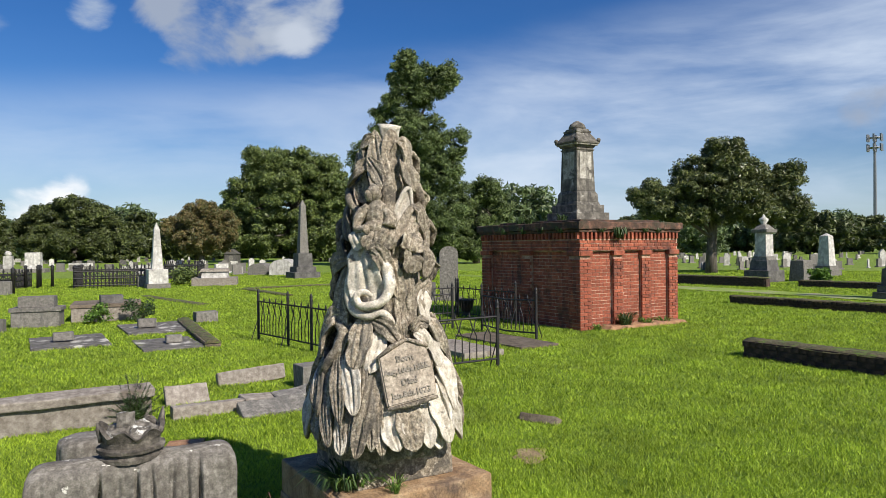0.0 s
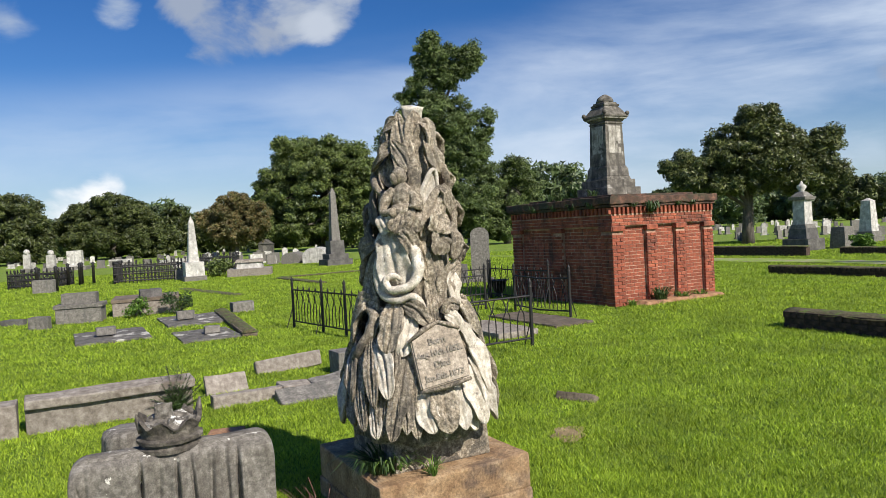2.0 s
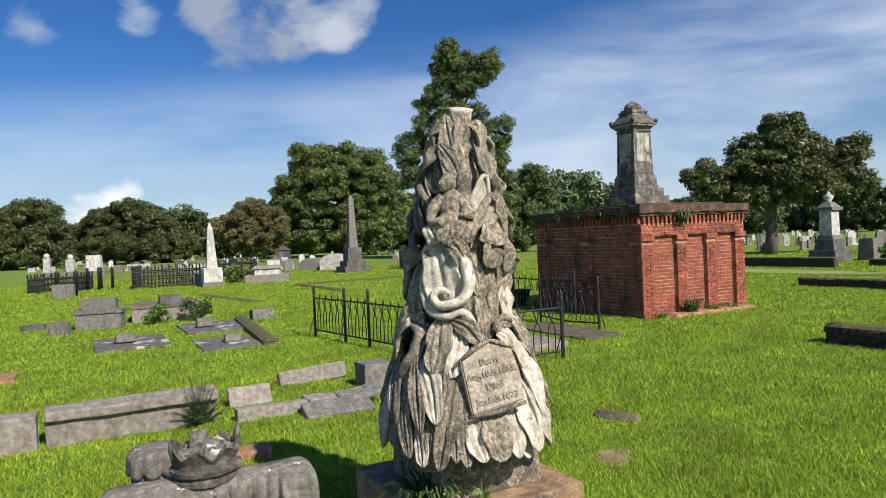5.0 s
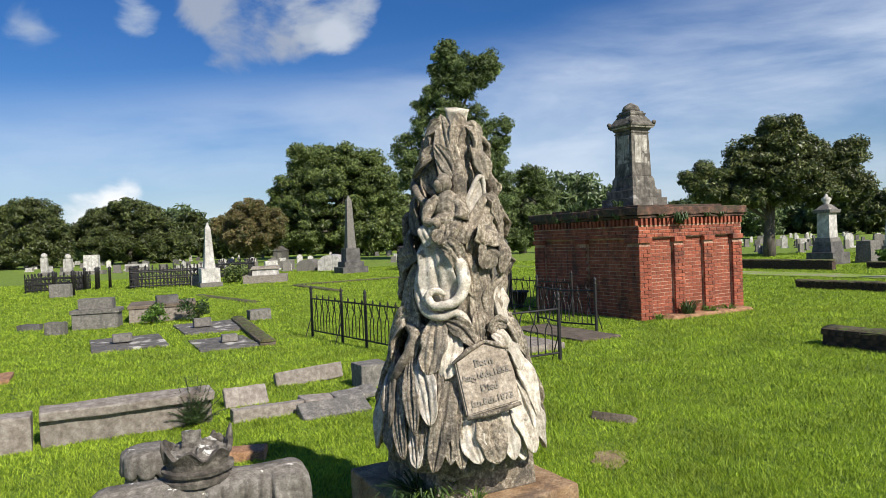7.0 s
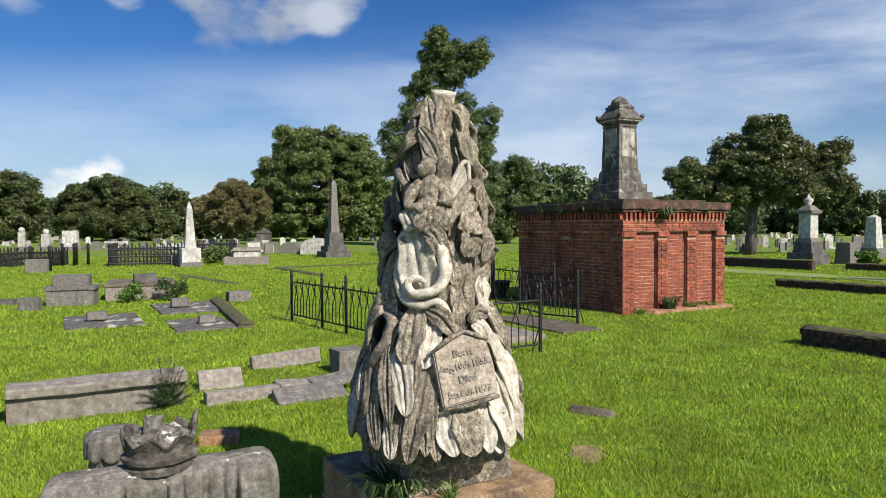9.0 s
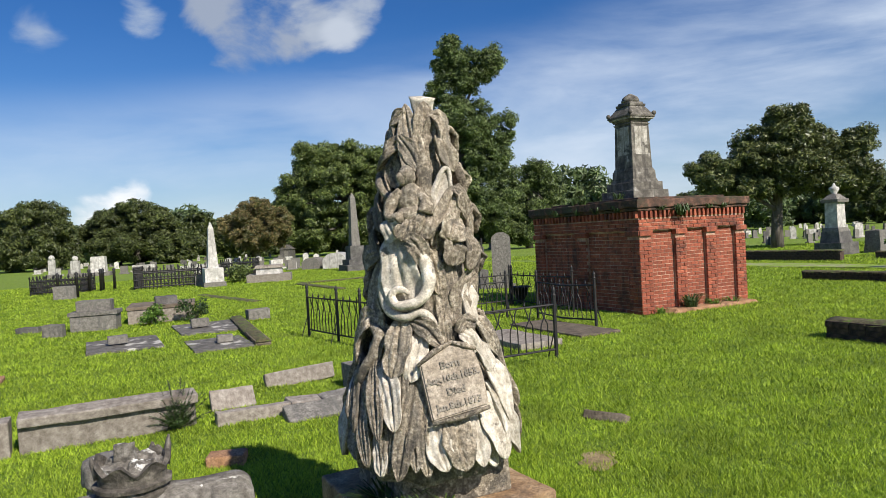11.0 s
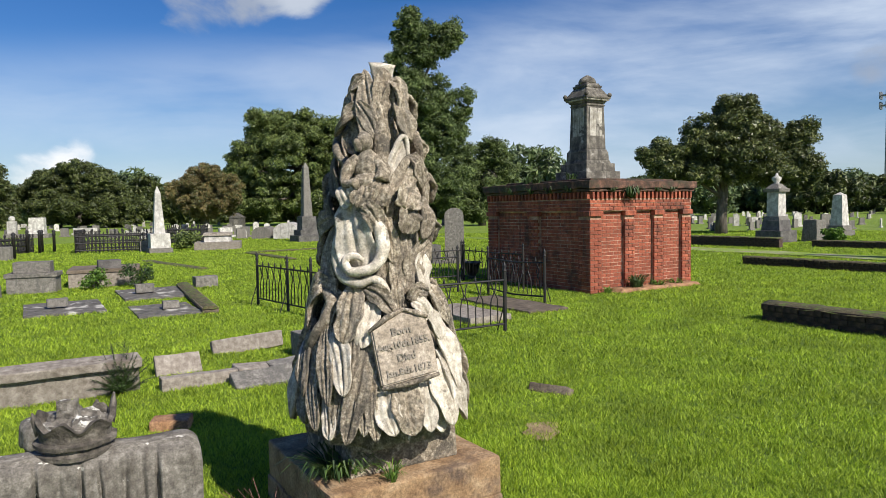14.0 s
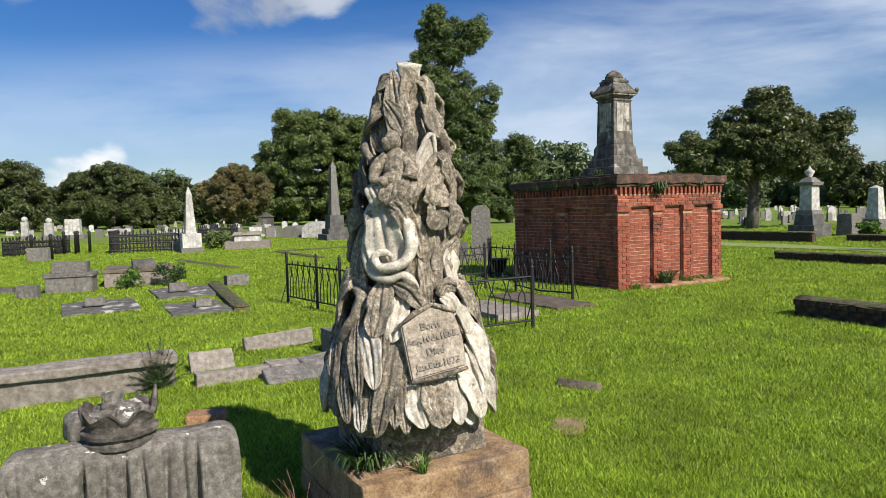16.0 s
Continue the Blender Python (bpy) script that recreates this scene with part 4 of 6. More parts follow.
for bx, by, sx, sy, h, tn, tp in ((-0.012, -0.01, 0.078, 0.03, 0.095, 0.15, 0.85), (0.045, -0.045, 0.055, 0.045, 0.035, 0.6, 0.7), (-0.062, 0.015, 0.06, 0.05, 0.04, -0.5, 0.6)):
    bm = bmesh.new()
    box(bm, bx, by, 0.10, sx, sy, h, 0.006, tp, 0, 0, tn)
    bmesh.ops.subdivide_edges(bm, edges=bm.edges[:], cuts=3, use_grid_fill=True)
    carve(bm, 0.007, 45)
    bm.transform(CM @ pose(0, 0, 0, 6, 0, 0))
    part("broken_shard", bm, M_CROWNTOP, crown, "pale broken stone shard")

stump = thing("fluted_stump", at(-2.18, 3.48, -0.05, 0), "dark fluted stone stump with a scalloped rim", "stump")
foot(-2.18, 3.48, 0.12, 0.12)
bm = bmesh.new()
lathe(bm, [(0.13, -0.02), (0.125, 0.04)] + [(0.112 - 0.012 * math.sin(k * 0.35), 0.06 + k * 0.025) for k in range(19)] + [(0.115, 0.535), (0.05, 0.56)], 96, lambda a, z: 1 + 0.13 * abs(math.sin(a * 5.5 + 0.25 * math.sin(z * 15))) ** 0.7 + 0.04 * math.sin(a * 23 + z * 9))
carve(bm, 0.007, 24)
part("shaft", bm, M_DRAPE, stump, smooth=True)
bm = bmesh.new()
lathe(bm, [(0.09, 0.50), (0.148, 0.505), (0.156, 0.53), (0.150, 0.56), (0.150, 0.585), (0.140, 0.612), (0.10, 0.628), (0.04, 0.632)], 96, lambda a, z: 1 + 0.075 * abs(math.sin(a * 4.5)) ** 0.5)
for v in bm.verts:
    if v.co.z < 0.54:
        v.co.z -= 0.035 * abs(math.sin(math.atan2(v.co.y, v.co.x) * 4.5)) ** 0.7
carve(bm, 0.006, 22)
part("scalloped_rim", bm, M_DRAPE, stump, smooth=True)


# ---- coping stones and broken slabs ----
def stone(name, x, y, sx, sy, h, mat, label, category, z=0.0, turn=GDEG, tilt=(0, 0), bevel=0.015, rough=0.011, top=1.0, group="", skip_foot=False):
    bm = bmesh.new()
    box(bm, 0, 0, 0, sx, sy, h, bevel, top)
    long_edges = [e for e in bm.edges if e.calc_length() > 0.35]
    if long_edges:
        bmesh.ops.subdivide_edges(bm, edges=long_edges, cuts=13, use_grid_fill=True)
    for v in bm.verts:
        v.co += noise.noise_vector(v.co * 4 + Vector((x, y, 0))) * rough + noise.noise_vector(v.co * 17 + Vector((y, x, 0))) * rough * 0.6
    ob = part(name, bm, mat)
    ob.matrix_world = pose(x, y, z - 0.02, tilt[0], tilt[1], turn)
    if not skip_foot:
        inset = 0.12 if h < 0.1 else 0.02
        foot(x, y, sx / 2 - inset, sy / 2 - inset)
    return tagged(ob, label, category, group)


p = Vector((-4.02, 5.57, 0))
stone("coping_wall", p.x, p.y, 1.48, 0.20, 0.27, M_COPING, "long pale stone coping wall of a grave plot", "coping")
stone("coping_slab", p.x + 0.02, p.y - 0.01, 1.50, 0.275, 0.085, M_COPING, "weathered coping slab lying on the plot wall", "coping", z=0.275, tilt=(5, 0), skip_foot=True)
stone("coping_wall", -4.92, 4.74, 0.84, 0.24, 0.34, M_COPING, "broken end of a stone plot wall", "coping")
stone("leaning_slab", -3.40, 6.66, 0.46, 0.10, 0.25, M_COPING, "broken stone slab leaning back in the grass", "slab", tilt=(-38, 0))
stone("kerb_stone", -2.92, 6.26, 0.74, 0.13, 0.15, M_COPING, "low stone kerb between broken slabs", "kerb")
stone("broken_slab", -2.2, 6.36, 0.72, 0.10, 0.30, M_GREYSTONE, "grey broken slab sunk in the lawn", "slab", tilt=(-70, 0), rough=0.02)
stone("broken_slab", -2.22, 6.86, 0.46, 0.26, 0.06, M_GREYSTONE, "cracked grey slab tilted on the rubble", "slab", z=0.10, tilt=(8, -5), skip_foot=True, rough=0.018)
stone("broken_slab", -2.56, 6.62, 0.34, 0.24, 0.06, M_COPING, "pale broken stone piece among slabs", "slab", z=0.09, tilt=(6, 4), rough=0.018)
stone("stone_block", -2.36, 7.72, 0.36, 0.34, 0.31, M_GREYSTONE, "upright grey stone block at a plot corner", "block")
stone("fallen_stone", -3.25, 7.92, 0.86, 0.12, 0.20, M_COPING, "fallen coping stone half sunk in grass", "coping", tilt=(-18, -3))
stone("loose_brick", -2.42, 4.98, 0.30, 0.20, 0.12, M_RUST, "rust-brown brick lying in the grass", "brick", turn=20)


# ---- iron fences ----
def fence_post(parent, x, h=0.98):
    bm = bmesh.new()
    tube(bm, [(x, 0, -0.05), (x, 0, h * 0.86)], [0.026, 0.026], 8)
    part("post", bm, M_IRON, parent)
    bm = bmesh.new()
    lathe(bm, [(0.012, 0), (0.03, 0.015), (0.03, 0.035), (0.016, 0.05), (0.03, 0.08), (0.022, 0.11), (0.006, 0.14), (0.002, 0.15)], 10)
    bm.transform(Matrix.Translation((x, 0, h * 0.84)))
    part("post_finial", bm, M_IRON, parent, smooth=True)


def fence(a, b, posts, label, bent=0.0, h=0.98, group="iron fence panels"):
    """An iron panel from a to b: two rails, wavy hairpin bars with spear tips, posts at the given distances."""
    a, b = Vector((*a, 0)), Vector((*b, 0))
    d = b - a
    length = d.length
    f = thing("iron_fence", pose(a.x, a.y, 0, 0, 0, math.degrees(math.atan2(d.y, d.x))), label, "fence", group)
    for x in posts:
        fence_post(f, x, h)
    for z in (0.13, h * 0.74):
        bm = bmesh.new()
        tube(bm, [(0, 0, z), (length * 0.5, bent * 0.06, z - bent * 0.03), (length, 0, z)], [0.015] * 3, 6)
        part("rail", bm, M_IRON, f)
    n = int(length / 0.115)
    for i in range(1, n):
        x = i * length / n
        sg = 1 if i % 2 else -1
        j = bent * 0.05 * math.sin(i * 2.3)
        bm = bmesh.new()
        w = 0.5 * length / n * 0.9
        tube(bm, [(x, 0, 0.13), (x + j * 0.4, 0, 0.38), (x + sg * w * 0.2 + j, 0.01, 0.48), (x + sg * w + j, 0.012, 0.56), (x + sg * w * 0.6 + j * 0.6, 0, 0.65), (x, 0, h * 0.74)], [0.0085] * 6, 5)
        part("bar", bm, M_IRON, f)
        if i % 2 == 0:
            bm = bmesh.new()
            lathe(bm, [(0.008, 0), (0.018, 0.025), (0.003, 0.085)], 6)
            bm.transform(Matrix.Translation((x, 0, h * 0.74)))
            part("spear_tip", bm, M_IRON, f)
    for x in posts[:2]:
        bm = bmesh.new()
        tube(bm, [(x, 0, 0.42), (x + 0.02, -0.16, 0.0)], [0.009, 0.009], 6)
        part("brace", bm, M_IRON, f)
    return f


fence((-4.98, 11.72), (-3.42, 10.44), [0.0, 1.18, 2.0], "black wrought iron fence with wavy bars round a grave plot")
fence((-3.42, 10.44), (-1.2, 8.55), [2.9], "black wrought iron fence with wavy bars round a grave plot")
fence((-0.23, 9.36), (-1.2, 8.48), [0.0], "black wrought iron fence with wavy bars by a flat ledger stone")
fence((0.18, 12.2), (-0.97, 13.44), [0.0, 1.69], "bent and sagging black iron fence beside the mausoleum", bent=1.0)
fence((-1.62, 13.72), (-3.1, 12.4), [0.0, 1.98], "black iron fence panel across the grave plot")
fence((-1.85, 15.9), (-0.35, 14.35), [0.0, 2.15], "black iron fence close to the brick wall", bent=0.4)
fence((-1.9, 15.9), (-3.6, 14.4), [0.0, 2.26], "black iron fence at the back of the plot")

urn = thing("iron_planter", at(-1.72, 16.3, 0), "black iron planter tub on a narrow foot", "planter")
bm = bmesh.new()
lathe(bm, [(0.10, 0), (0.11, 0.03), (0.07, 0.08), (0.13, 0.16), (0.20, 0.38), (0.25, 0.40), (0.23, 0.42), (0.19, 0.40)], 20)
part("tub", bm, M_IRON, urn, smooth=True)

# ---- ledgers ----
stone("ledger_stone", -0.40, 12.05, 0.82, 2.05, 0.065, M_OLDKERB, "flat grey ledger stone in the lawn", "ledger")
stone("ledger_stone", -1.02, 10.75, 0.75, 1.5, 0.12, M_COPING, "flat grey ledger with a pale edge inside the iron fence", "ledger")
stone("ledger_stone", -8.35, 10.9, 1.25, 1.75, 0.07, M_LEDGER, "dark weathered ledger slab with pale stains", "ledger")
stone("ledger_block", -8.35, 10.75, 0.34, 0.2, 0.15, M_GREYSTONE, "small grey block on a dark ledger slab", "block", z=0.09, skip_foot=True)
stone("ledger_stone", -6.35, 10.9, 1.0, 1.5, 0.06, M_LEDGER, "dark sunken ledger slab beside a brick kerb", "ledger")
stone("ledger_block", -6.25, 10.95, 0.28, 0.16, 0.13, M_GREYSTONE, "small grey block on a sunken slab", "block", z=0.07, skip_foot=True)
stone("ledger_stone", -8.0, 13.1, 1.35, 1.9, 0.07, M_LEDGER, "dark ledger slab with a small headblock", "ledger")
stone("ledger_block", -8.1, 12.9, 0.36, 0.2, 0.18, M_GREYSTONE, "grey block standing on a dark slab", "block", z=0.09, skip_foot=True)
stone("ledger_block", -7.7, 14.6, 0.5, 0.34, 0.26, M_GREYSTONE, "grey stone block at the head of a brick kerb", "block")

# box tombs
tomb = thing("box_tomb", at(-11.05, 13.25, 0, 30), "low grey box tomb with a smaller block on its lid", "tomb")
for nm, lay in (("body", (0, 0.95, 0.6, 0.36, 1)), ("lid", (0.36, 1.02, 0.66, 0.09, 1)), ("headblock", (0.45, 0.72, 0.4, 0.24, 1))):
    part(nm, stepped(bmesh.new(), [lay]), M_GREYSTONE, tomb)
tomb = thing("box_tomb", at(-10.6, 15.0, 0, 35), "weathered brick and stone box tomb overgrown with weeds", "tomb")
for nm, lay, mt in (("body", (0, 1.5, 1.5, 0.34, 1), M_COPING), ("lid", (0.34, 1.55, 1.55, 0.08, 1), M_OLDKERB)):
    part(nm, stepped(bmesh.new(), [lay]), mt, tomb)
stone("headblock", -10.3, 14.75, 0.5, 0.34, 0.2, M_DARKSTONE, "dark granite block on a box tomb", "block", z=0.43, skip_foot=True)
stone("headblock", -11.4, 16.6, 0.9, 0.6, 0.3, M_OLDKERB, "brown crumbling brick tomb end", "tomb")
stone("small_marker", -11.15, 12.15, 0.4, 0.22, 0.3, M_GREYSTONE, "small plain grey marker stone", "marker", turn=20)
stone("small_marker", -12.6, 12.9, 0.5, 0.2, 0.16, M_DARKSTONE, "small sunken dark marker stone", "marker", turn=20)
stone("flat_marker", -7.95, 7.6, 0.55, 0.75, 0.08, M_RUST, "brown flat marker sunk in grass", "marker")
stone("sunken_stone", 0.48, 6.42, 0.40, 0.12, 0.09, M_OLDKERB, "broken stone rim of a sunken hole in the lawn", "stone", turn=-22, tilt=(-24, 0))


# ---- monuments further off ----
def obelisk(x, y, layers, mat, label, turn=GDEG, top_h=0.2, scale=1.0):
    ob = thing("obelisk", pose(x, y, 0, 0, 0, turn), label, "obelisk")
    foot(x, y, layers[0][1] / 2, layers[0][1] / 2)
    for i, lay in enumerate(layers):
        nm = "shaft" if i == len(layers) - 1 else ("die" if i == len(layers) - 2 else "base_step")
        bm = stepped(bmesh.new(), [lay])
        if nm == "shaft":
            z1 = lay[0] + lay[3]
            w = lay[1] * lay[4]
            tip = [v for v in bm.verts if v.co.z > z1 - 0.06]
            r = bmesh.ops.create_cone(bm, cap_ends=True, segments=4, radius1=w * 0.7071, radius2=0.01, depth=top_h, matrix=pose(0, 0, z1 + top_h / 2 - 0.002, 0, 0, 45))
        part(nm, bm, mat[min(i, len(mat) - 1)], ob)
    return ob


obelisk(-17.0, 26.9, [(0, 0.95, 0.95, 0.22, 1), (0.22, 0.80, 0.80, 0.62, 1), (0.84, 0.46, 0.46, 1.75, 0.50)], [M_GREYSTONE, M_WHITE, M_WHITE], "white marble obelisk on a square pedestal", top_h=0.3)
obelisk(-14.0, 36.2, [(0, 1.5, 1.5, 0.35, 1), (0.35, 1.15, 1.15, 0.3, 1), (0.65, 0.85, 0.85, 0.75, 0.95), (1.4, 0.52, 0.52, 2.7, 0.55)], [M_DARKSTONE, M_DARKSTONE, M_DARKSTONE, M_GREYSTONE], "tall dark stone obelisk on a stepped base", top_h=0.3)
obelisk(13.6, 37.3, [(0, 1.0, 1.0, 0.28, 1), (0.28, 0.8, 0.8, 0.25, 0.95), (0.53, 0.62, 0.62, 1.5, 0.72)], [M_GREYSTONE, M_GREYSTONE, M_WHITE], "short blunt white marble obelisk", top_h=0.14)
obelisk(10.35, 22.1, [(0, 0.95, 0.95, 0.22, 1), (0.22, 0.78, 0.78, 0.2, 1), (0.42, 0.62, 0.62, 0.5, 0.95), (0.92, 0.46, 0.46, 1.5, 0.7)], [M_DARKSTONE], "dark granite obelisk on a stepped base", top_h=0.14)

mon = thing("pedestal_tomb", at(9.3, 32.2, 0), "white marble pedestal monument with urn on blackened steps", "monument")
foot(9.3, 32.2, 0.9, 0.9)
for nm, lay, mt in (("base_step", (0, 1.2, 1.2, 0.5, 0.98), M_DARKSTONE), ("base_step", (0.5, 0.88, 0.88, 0.45, 0.88), M_DARKSTONE), ("base_step", (0.95, 0.74, 0.74, 0.17, 0.9), M_GREYSTONE),
                    ("die", (1.12, 0.56, 0.56, 1.05, 0.95), M_WHITE), ("cap", (2.17, 0.74, 0.74, 0.14, 1.06), M_GREYSTONE), ("cap", (2.31, 0.66, 0.66, 0.22, 0.45), M_GREYSTONE)):
    part(nm, stepped(bmesh.new(), [lay]), mt, mon)
bm = bmesh.new()
lathe(bm, [(0.16, 2.5), (0.1, 2.56), (0.2, 2.72), (0.19, 2.8), (0.08, 2.86), (0.05, 2.95), (0.01, 3.0)], 14)
part("urn", bm, M_WHITE, mon, smooth=True)
stone("grey_tomb", 10.9, 32.4, 0.8, 0.7, 0.95, M_GREYSTONE, "grey stone tomb block beside the white monument", "tomb", top=0.85)


def headstone(w, h, t, style, mat, label):
    """A slab headstone: flat, rounded or pointed top, on a low base."""
    ob = thing("headstone", Matrix(), label, "headstone", "old headstones")
    bm = bmesh.new()
    box(bm, 0, 0, -0.03, w * 1.35, t * 2.2, 0.15, 0.015)
    part("base", bm, mat, ob)
    bm = bmesh.new()
    prof = [(-w / 2, 0.12), (w / 2, 0.12)]
    if style == "round":
        prof += [(w / 2 * math.cos(a), h - w / 2 * 0.8 + w / 2 * 0.8 * math.sin(a)) for a in [math.pi * i / 10 for i in range(11)]]
    elif style == "point":
        prof += [(w / 2, h * 0.8), (0, h), (-w / 2, h * 0.8)]
    else:
        prof += [(w / 2, h), (-w / 2, h)]
    f = [bm.verts.new((x, -t / 2, z)) for x, z in prof]
    g = [bm.verts.new((x, t / 2, z)) for x, z in prof]
    bm.faces.new(f)
    bm.faces.new(g[::-1])
    for i in range(len(prof)):
        bm.faces.new((f[i], g[i], g[(i + 1) % len(prof)], f[(i + 1) % len(prof)]))
    bmesh.ops.recalc_face_normals(bm, faces=bm.faces)
    part("slab", bm, mat, ob)
    return ob


def moved(ob, m):
    ob.matrix_world = m
    return ob


tall = moved(headstone(0.58, 1.72, 0.14, "round", M_GREYSTONE, "tall grey headstone with a rounded top"), at(-2.95, 20.9, 0, 8))
box_ob = stone("dark_marker", -3.55, 20.7, 0.3, 0.3, 0.62, M_DARKSTONE, "small dark stone post beside a tall headstone", "marker")
moved(headstone(0.5, 1.1, 0.12, "round", M_WHITE, "pale rounded headstone in the distance"), at(-2.9, 33, 0, 5))

KINDS = [headstone(0.6, 1.0, 0.12, "round", M_WHITE, "white marble headstone with a rounded top"), headstone(0.7, 0.8, 0.16, "flat", M_GREYSTONE, "grey granite headstone with a flat top"),
         headstone(0.5, 1.2, 0.14, "point", M_WHITE, "white marble headstone with a pointed top"), headstone(1.0, 0.7, 0.25, "flat", M_WHITE, "broad low white stone grave marker"), headstone(0.55, 0.65, 0.14, "flat", M_DARKSTONE, "small dark granite headstone with flat top")]
for i, k in enumerate(KINDS):
    k.matrix_world = at(16 + i * 3.1, 52 + (i % 2) * 4, 0, 20)
rg = random.Random(11)
for i in range(270):
    right = i % 5 < 3
    if right:
        y = rg.uniform(44, 105)
        x = rg.uniform(0.10, 0.62) * y
    else:
        y = rg.uniform(48, 95)
        x = rg.uniform(-1.02, -0.18) * y
    k = KINDS[rg.choice((0, 1, 1, 2, 3, 4, 4, 1))]
    s = rg.uniform(0.45, 0.85)
    copy_thing(k, at(x, y, 0, rg.uniform(0, 60)) @ Matrix.Scale(s, 4))

for i in range(30):
    y = rg.uniform(40, 54)
    x = rg.uniform(-0.98, -0.30) * y
    copy_thing(KINDS[rg.choice((0, 1, 1, 3, 3, 4))], at(x, y, 0, rg.uniform(0, 60)) @ Matrix.Scale(rg.uniform(0.55, 0.95), 4))

# a row of three pale monuments
for x, y, w, h, k in ((-43.6, 45.0, 0.5, 1.45, 0), (-41.9, 45.6, 0.65, 1.3, 0), (-40.0, 46.0, 1.1, 1.55, 1)):
    ob = thing("pale_monument", at(x, y, 0, 25), "pale stone monument on a stepped base", "monument")
    part("base_step", stepped(bmesh.new(), [(0, w * 1.7, w * 1.2, 0.3, 1)]), M_GREYSTONE, ob)
    part("die", stepped(bmesh.new(), [(0.3, w, w * 0.6, h - 0.3, 0.95)]), M_WHITE, ob)
    if k == 0:
        bm = bmesh.new()
        bmesh.ops.create_uvsphere(bm, u_segments=10, v_segments=8, radius=0.24, matrix=Matrix.Translation((0, 0, h + 0.16)))
        part("finial", bm, M_WHITE, ob, smooth=True)

# stepped tomb near the white obelisk
ob = thing("stepped_tomb", at(-15.6, 29.4, 0, 25), "low stepped brown and white tomb", "tomb")
foot(-15.6, 29.4, 1.0, 0.8)
for nm, lay, mt in (("base_step", (0, 2.0, 1.6, 0.36, 1), M_COPING), ("base_step", (0.36, 1.2, 1.0, 0.28, 0.95), M_WHITE), ("lid", (0.64, 1.3, 1.1, 0.14, 0.92), M_COPING)):
    part(nm, stepped(bmesh.new(), [lay]), mt, ob)

# arched vaults by the dark obelisk
for x, y, w, h, mt in ((-18.6, 40.0, 1.2, 0.75, M_GREYSTONE), (-16.8, 39.6, 1.5, 1.0, M_WHITE)):
    ob = thing("barrel_vault", at(x, y, 0, 12), "white plastered barrel vault tomb", "vault")
    bm = bmesh.new()
    prof = [(-w / 2, 0), (w / 2, 0)] + [(w / 2 * math.cos(a), h * 0.45 + h * 0.55 * math.sin(a)) for a in [math.pi * i / 14 for i in range(15)]]
    f = [bm.verts.new((px_, 0, z)) for px_, z in prof]
    g = [bm.verts.new((px_, 2.2, z)) for px_, z in prof]
    bm.faces.new(f)
    bm.faces.new(g[::-1])
    for i in range(len(prof)):
        bm.faces.new((f[i], g[i], g[(i + 1) % len(prof)], f[(i + 1) % len(prof)]))
    bmesh.ops.recalc_face_normals(bm, faces=bm.faces)
    part("vault_body", bm, mt, ob)

# small dark house tomb under the trees
ob = thing("house_tomb", at(-37.5, 73, 0, 12) @ Matrix.Scale(0.45, 4), "dark stone house tomb with a gabled roof", "tomb")
part("wall", stepped(bmesh.new(), [(0, 3.2, 3.2, 2.4, 1)]), M_DARKSTONE, ob)
bm = bmesh.new()
box(bm, 0, 0, 2.4, 3.6, 3.6, 1.2, 0, 1.0)
for v in bm.verts:
    if v.co.z > 3.0:
        v.co.x *= 0.05
part("roof", bm, M_DARKSTONE, ob)
part("door", stepped(bmesh.new(), [(0.0, 1.0, 3.24, 1.9, 1)]), M_GREYSTONE, ob)


# low iron grave enclosure, lattice posts
def rail_box(x, y, turn, lx, ly, h, label):
    ob = thing("iron_enclosure", pose(x, y, 0, 0, 0, turn), label, "fence", "iron grave enclosures")
    for (ax, ay), (bx, by) in (((0, 0), (lx, 0)), ((0, 0), (0, ly)), ((lx, 0), (lx, ly)), ((0, ly), (lx, ly))):
        L = math.hypot(bx - ax, by - ay)
        n = max(2, int(L / 0.16))
        for z in (0.12, h * 0.5, h * 0.85):
            bm = bmesh.new()
            tube(bm, [(ax, ay, z), (bx, by, z)], [0.035, 0.035], 5)
            part("rail", bm, M_IRON, ob)
        for i in range(n + 1):
            px_, py_ = ax + (bx - ax) * i / n, ay + (by - ay) * i / n
            bm = bmesh.new()
            tube(bm, [(px_, py_, -0.02), (px_, py_, h)], [0.03, 0.022], 5)
            part("post" if i in (0, n) else "bar", bm, M_IRON, ob)
            if i % 2 == 0:
                bm = bmesh.new()
                lathe(bm, [(0.02, 0), (0.05, 0.03), (0.03, 0.07), (0.045, 0.10), (0.004, 0.17)], 6)
                bm.transform(Matrix.Translation((px_, py_, h - 0.01)))
                part("spear_tip", bm, M_IRON, ob)
            if i % 2 == 0 and i + 2 <= n:
                qx, qy = ax + (bx - ax) * (i + 2) / n, ay + (by - ay) * (i + 2) / n
                for z0, z1 in ((0.14, h * 0.82), (h * 0.82, 0.14)):
                    bm = bmesh.new()
                    tube(bm, [(px_, py_, z0), (qx, qy, z1)], [0.014, 0.014], 4)
                    part("lattice_bar", bm, M_IRON, ob)
    return ob


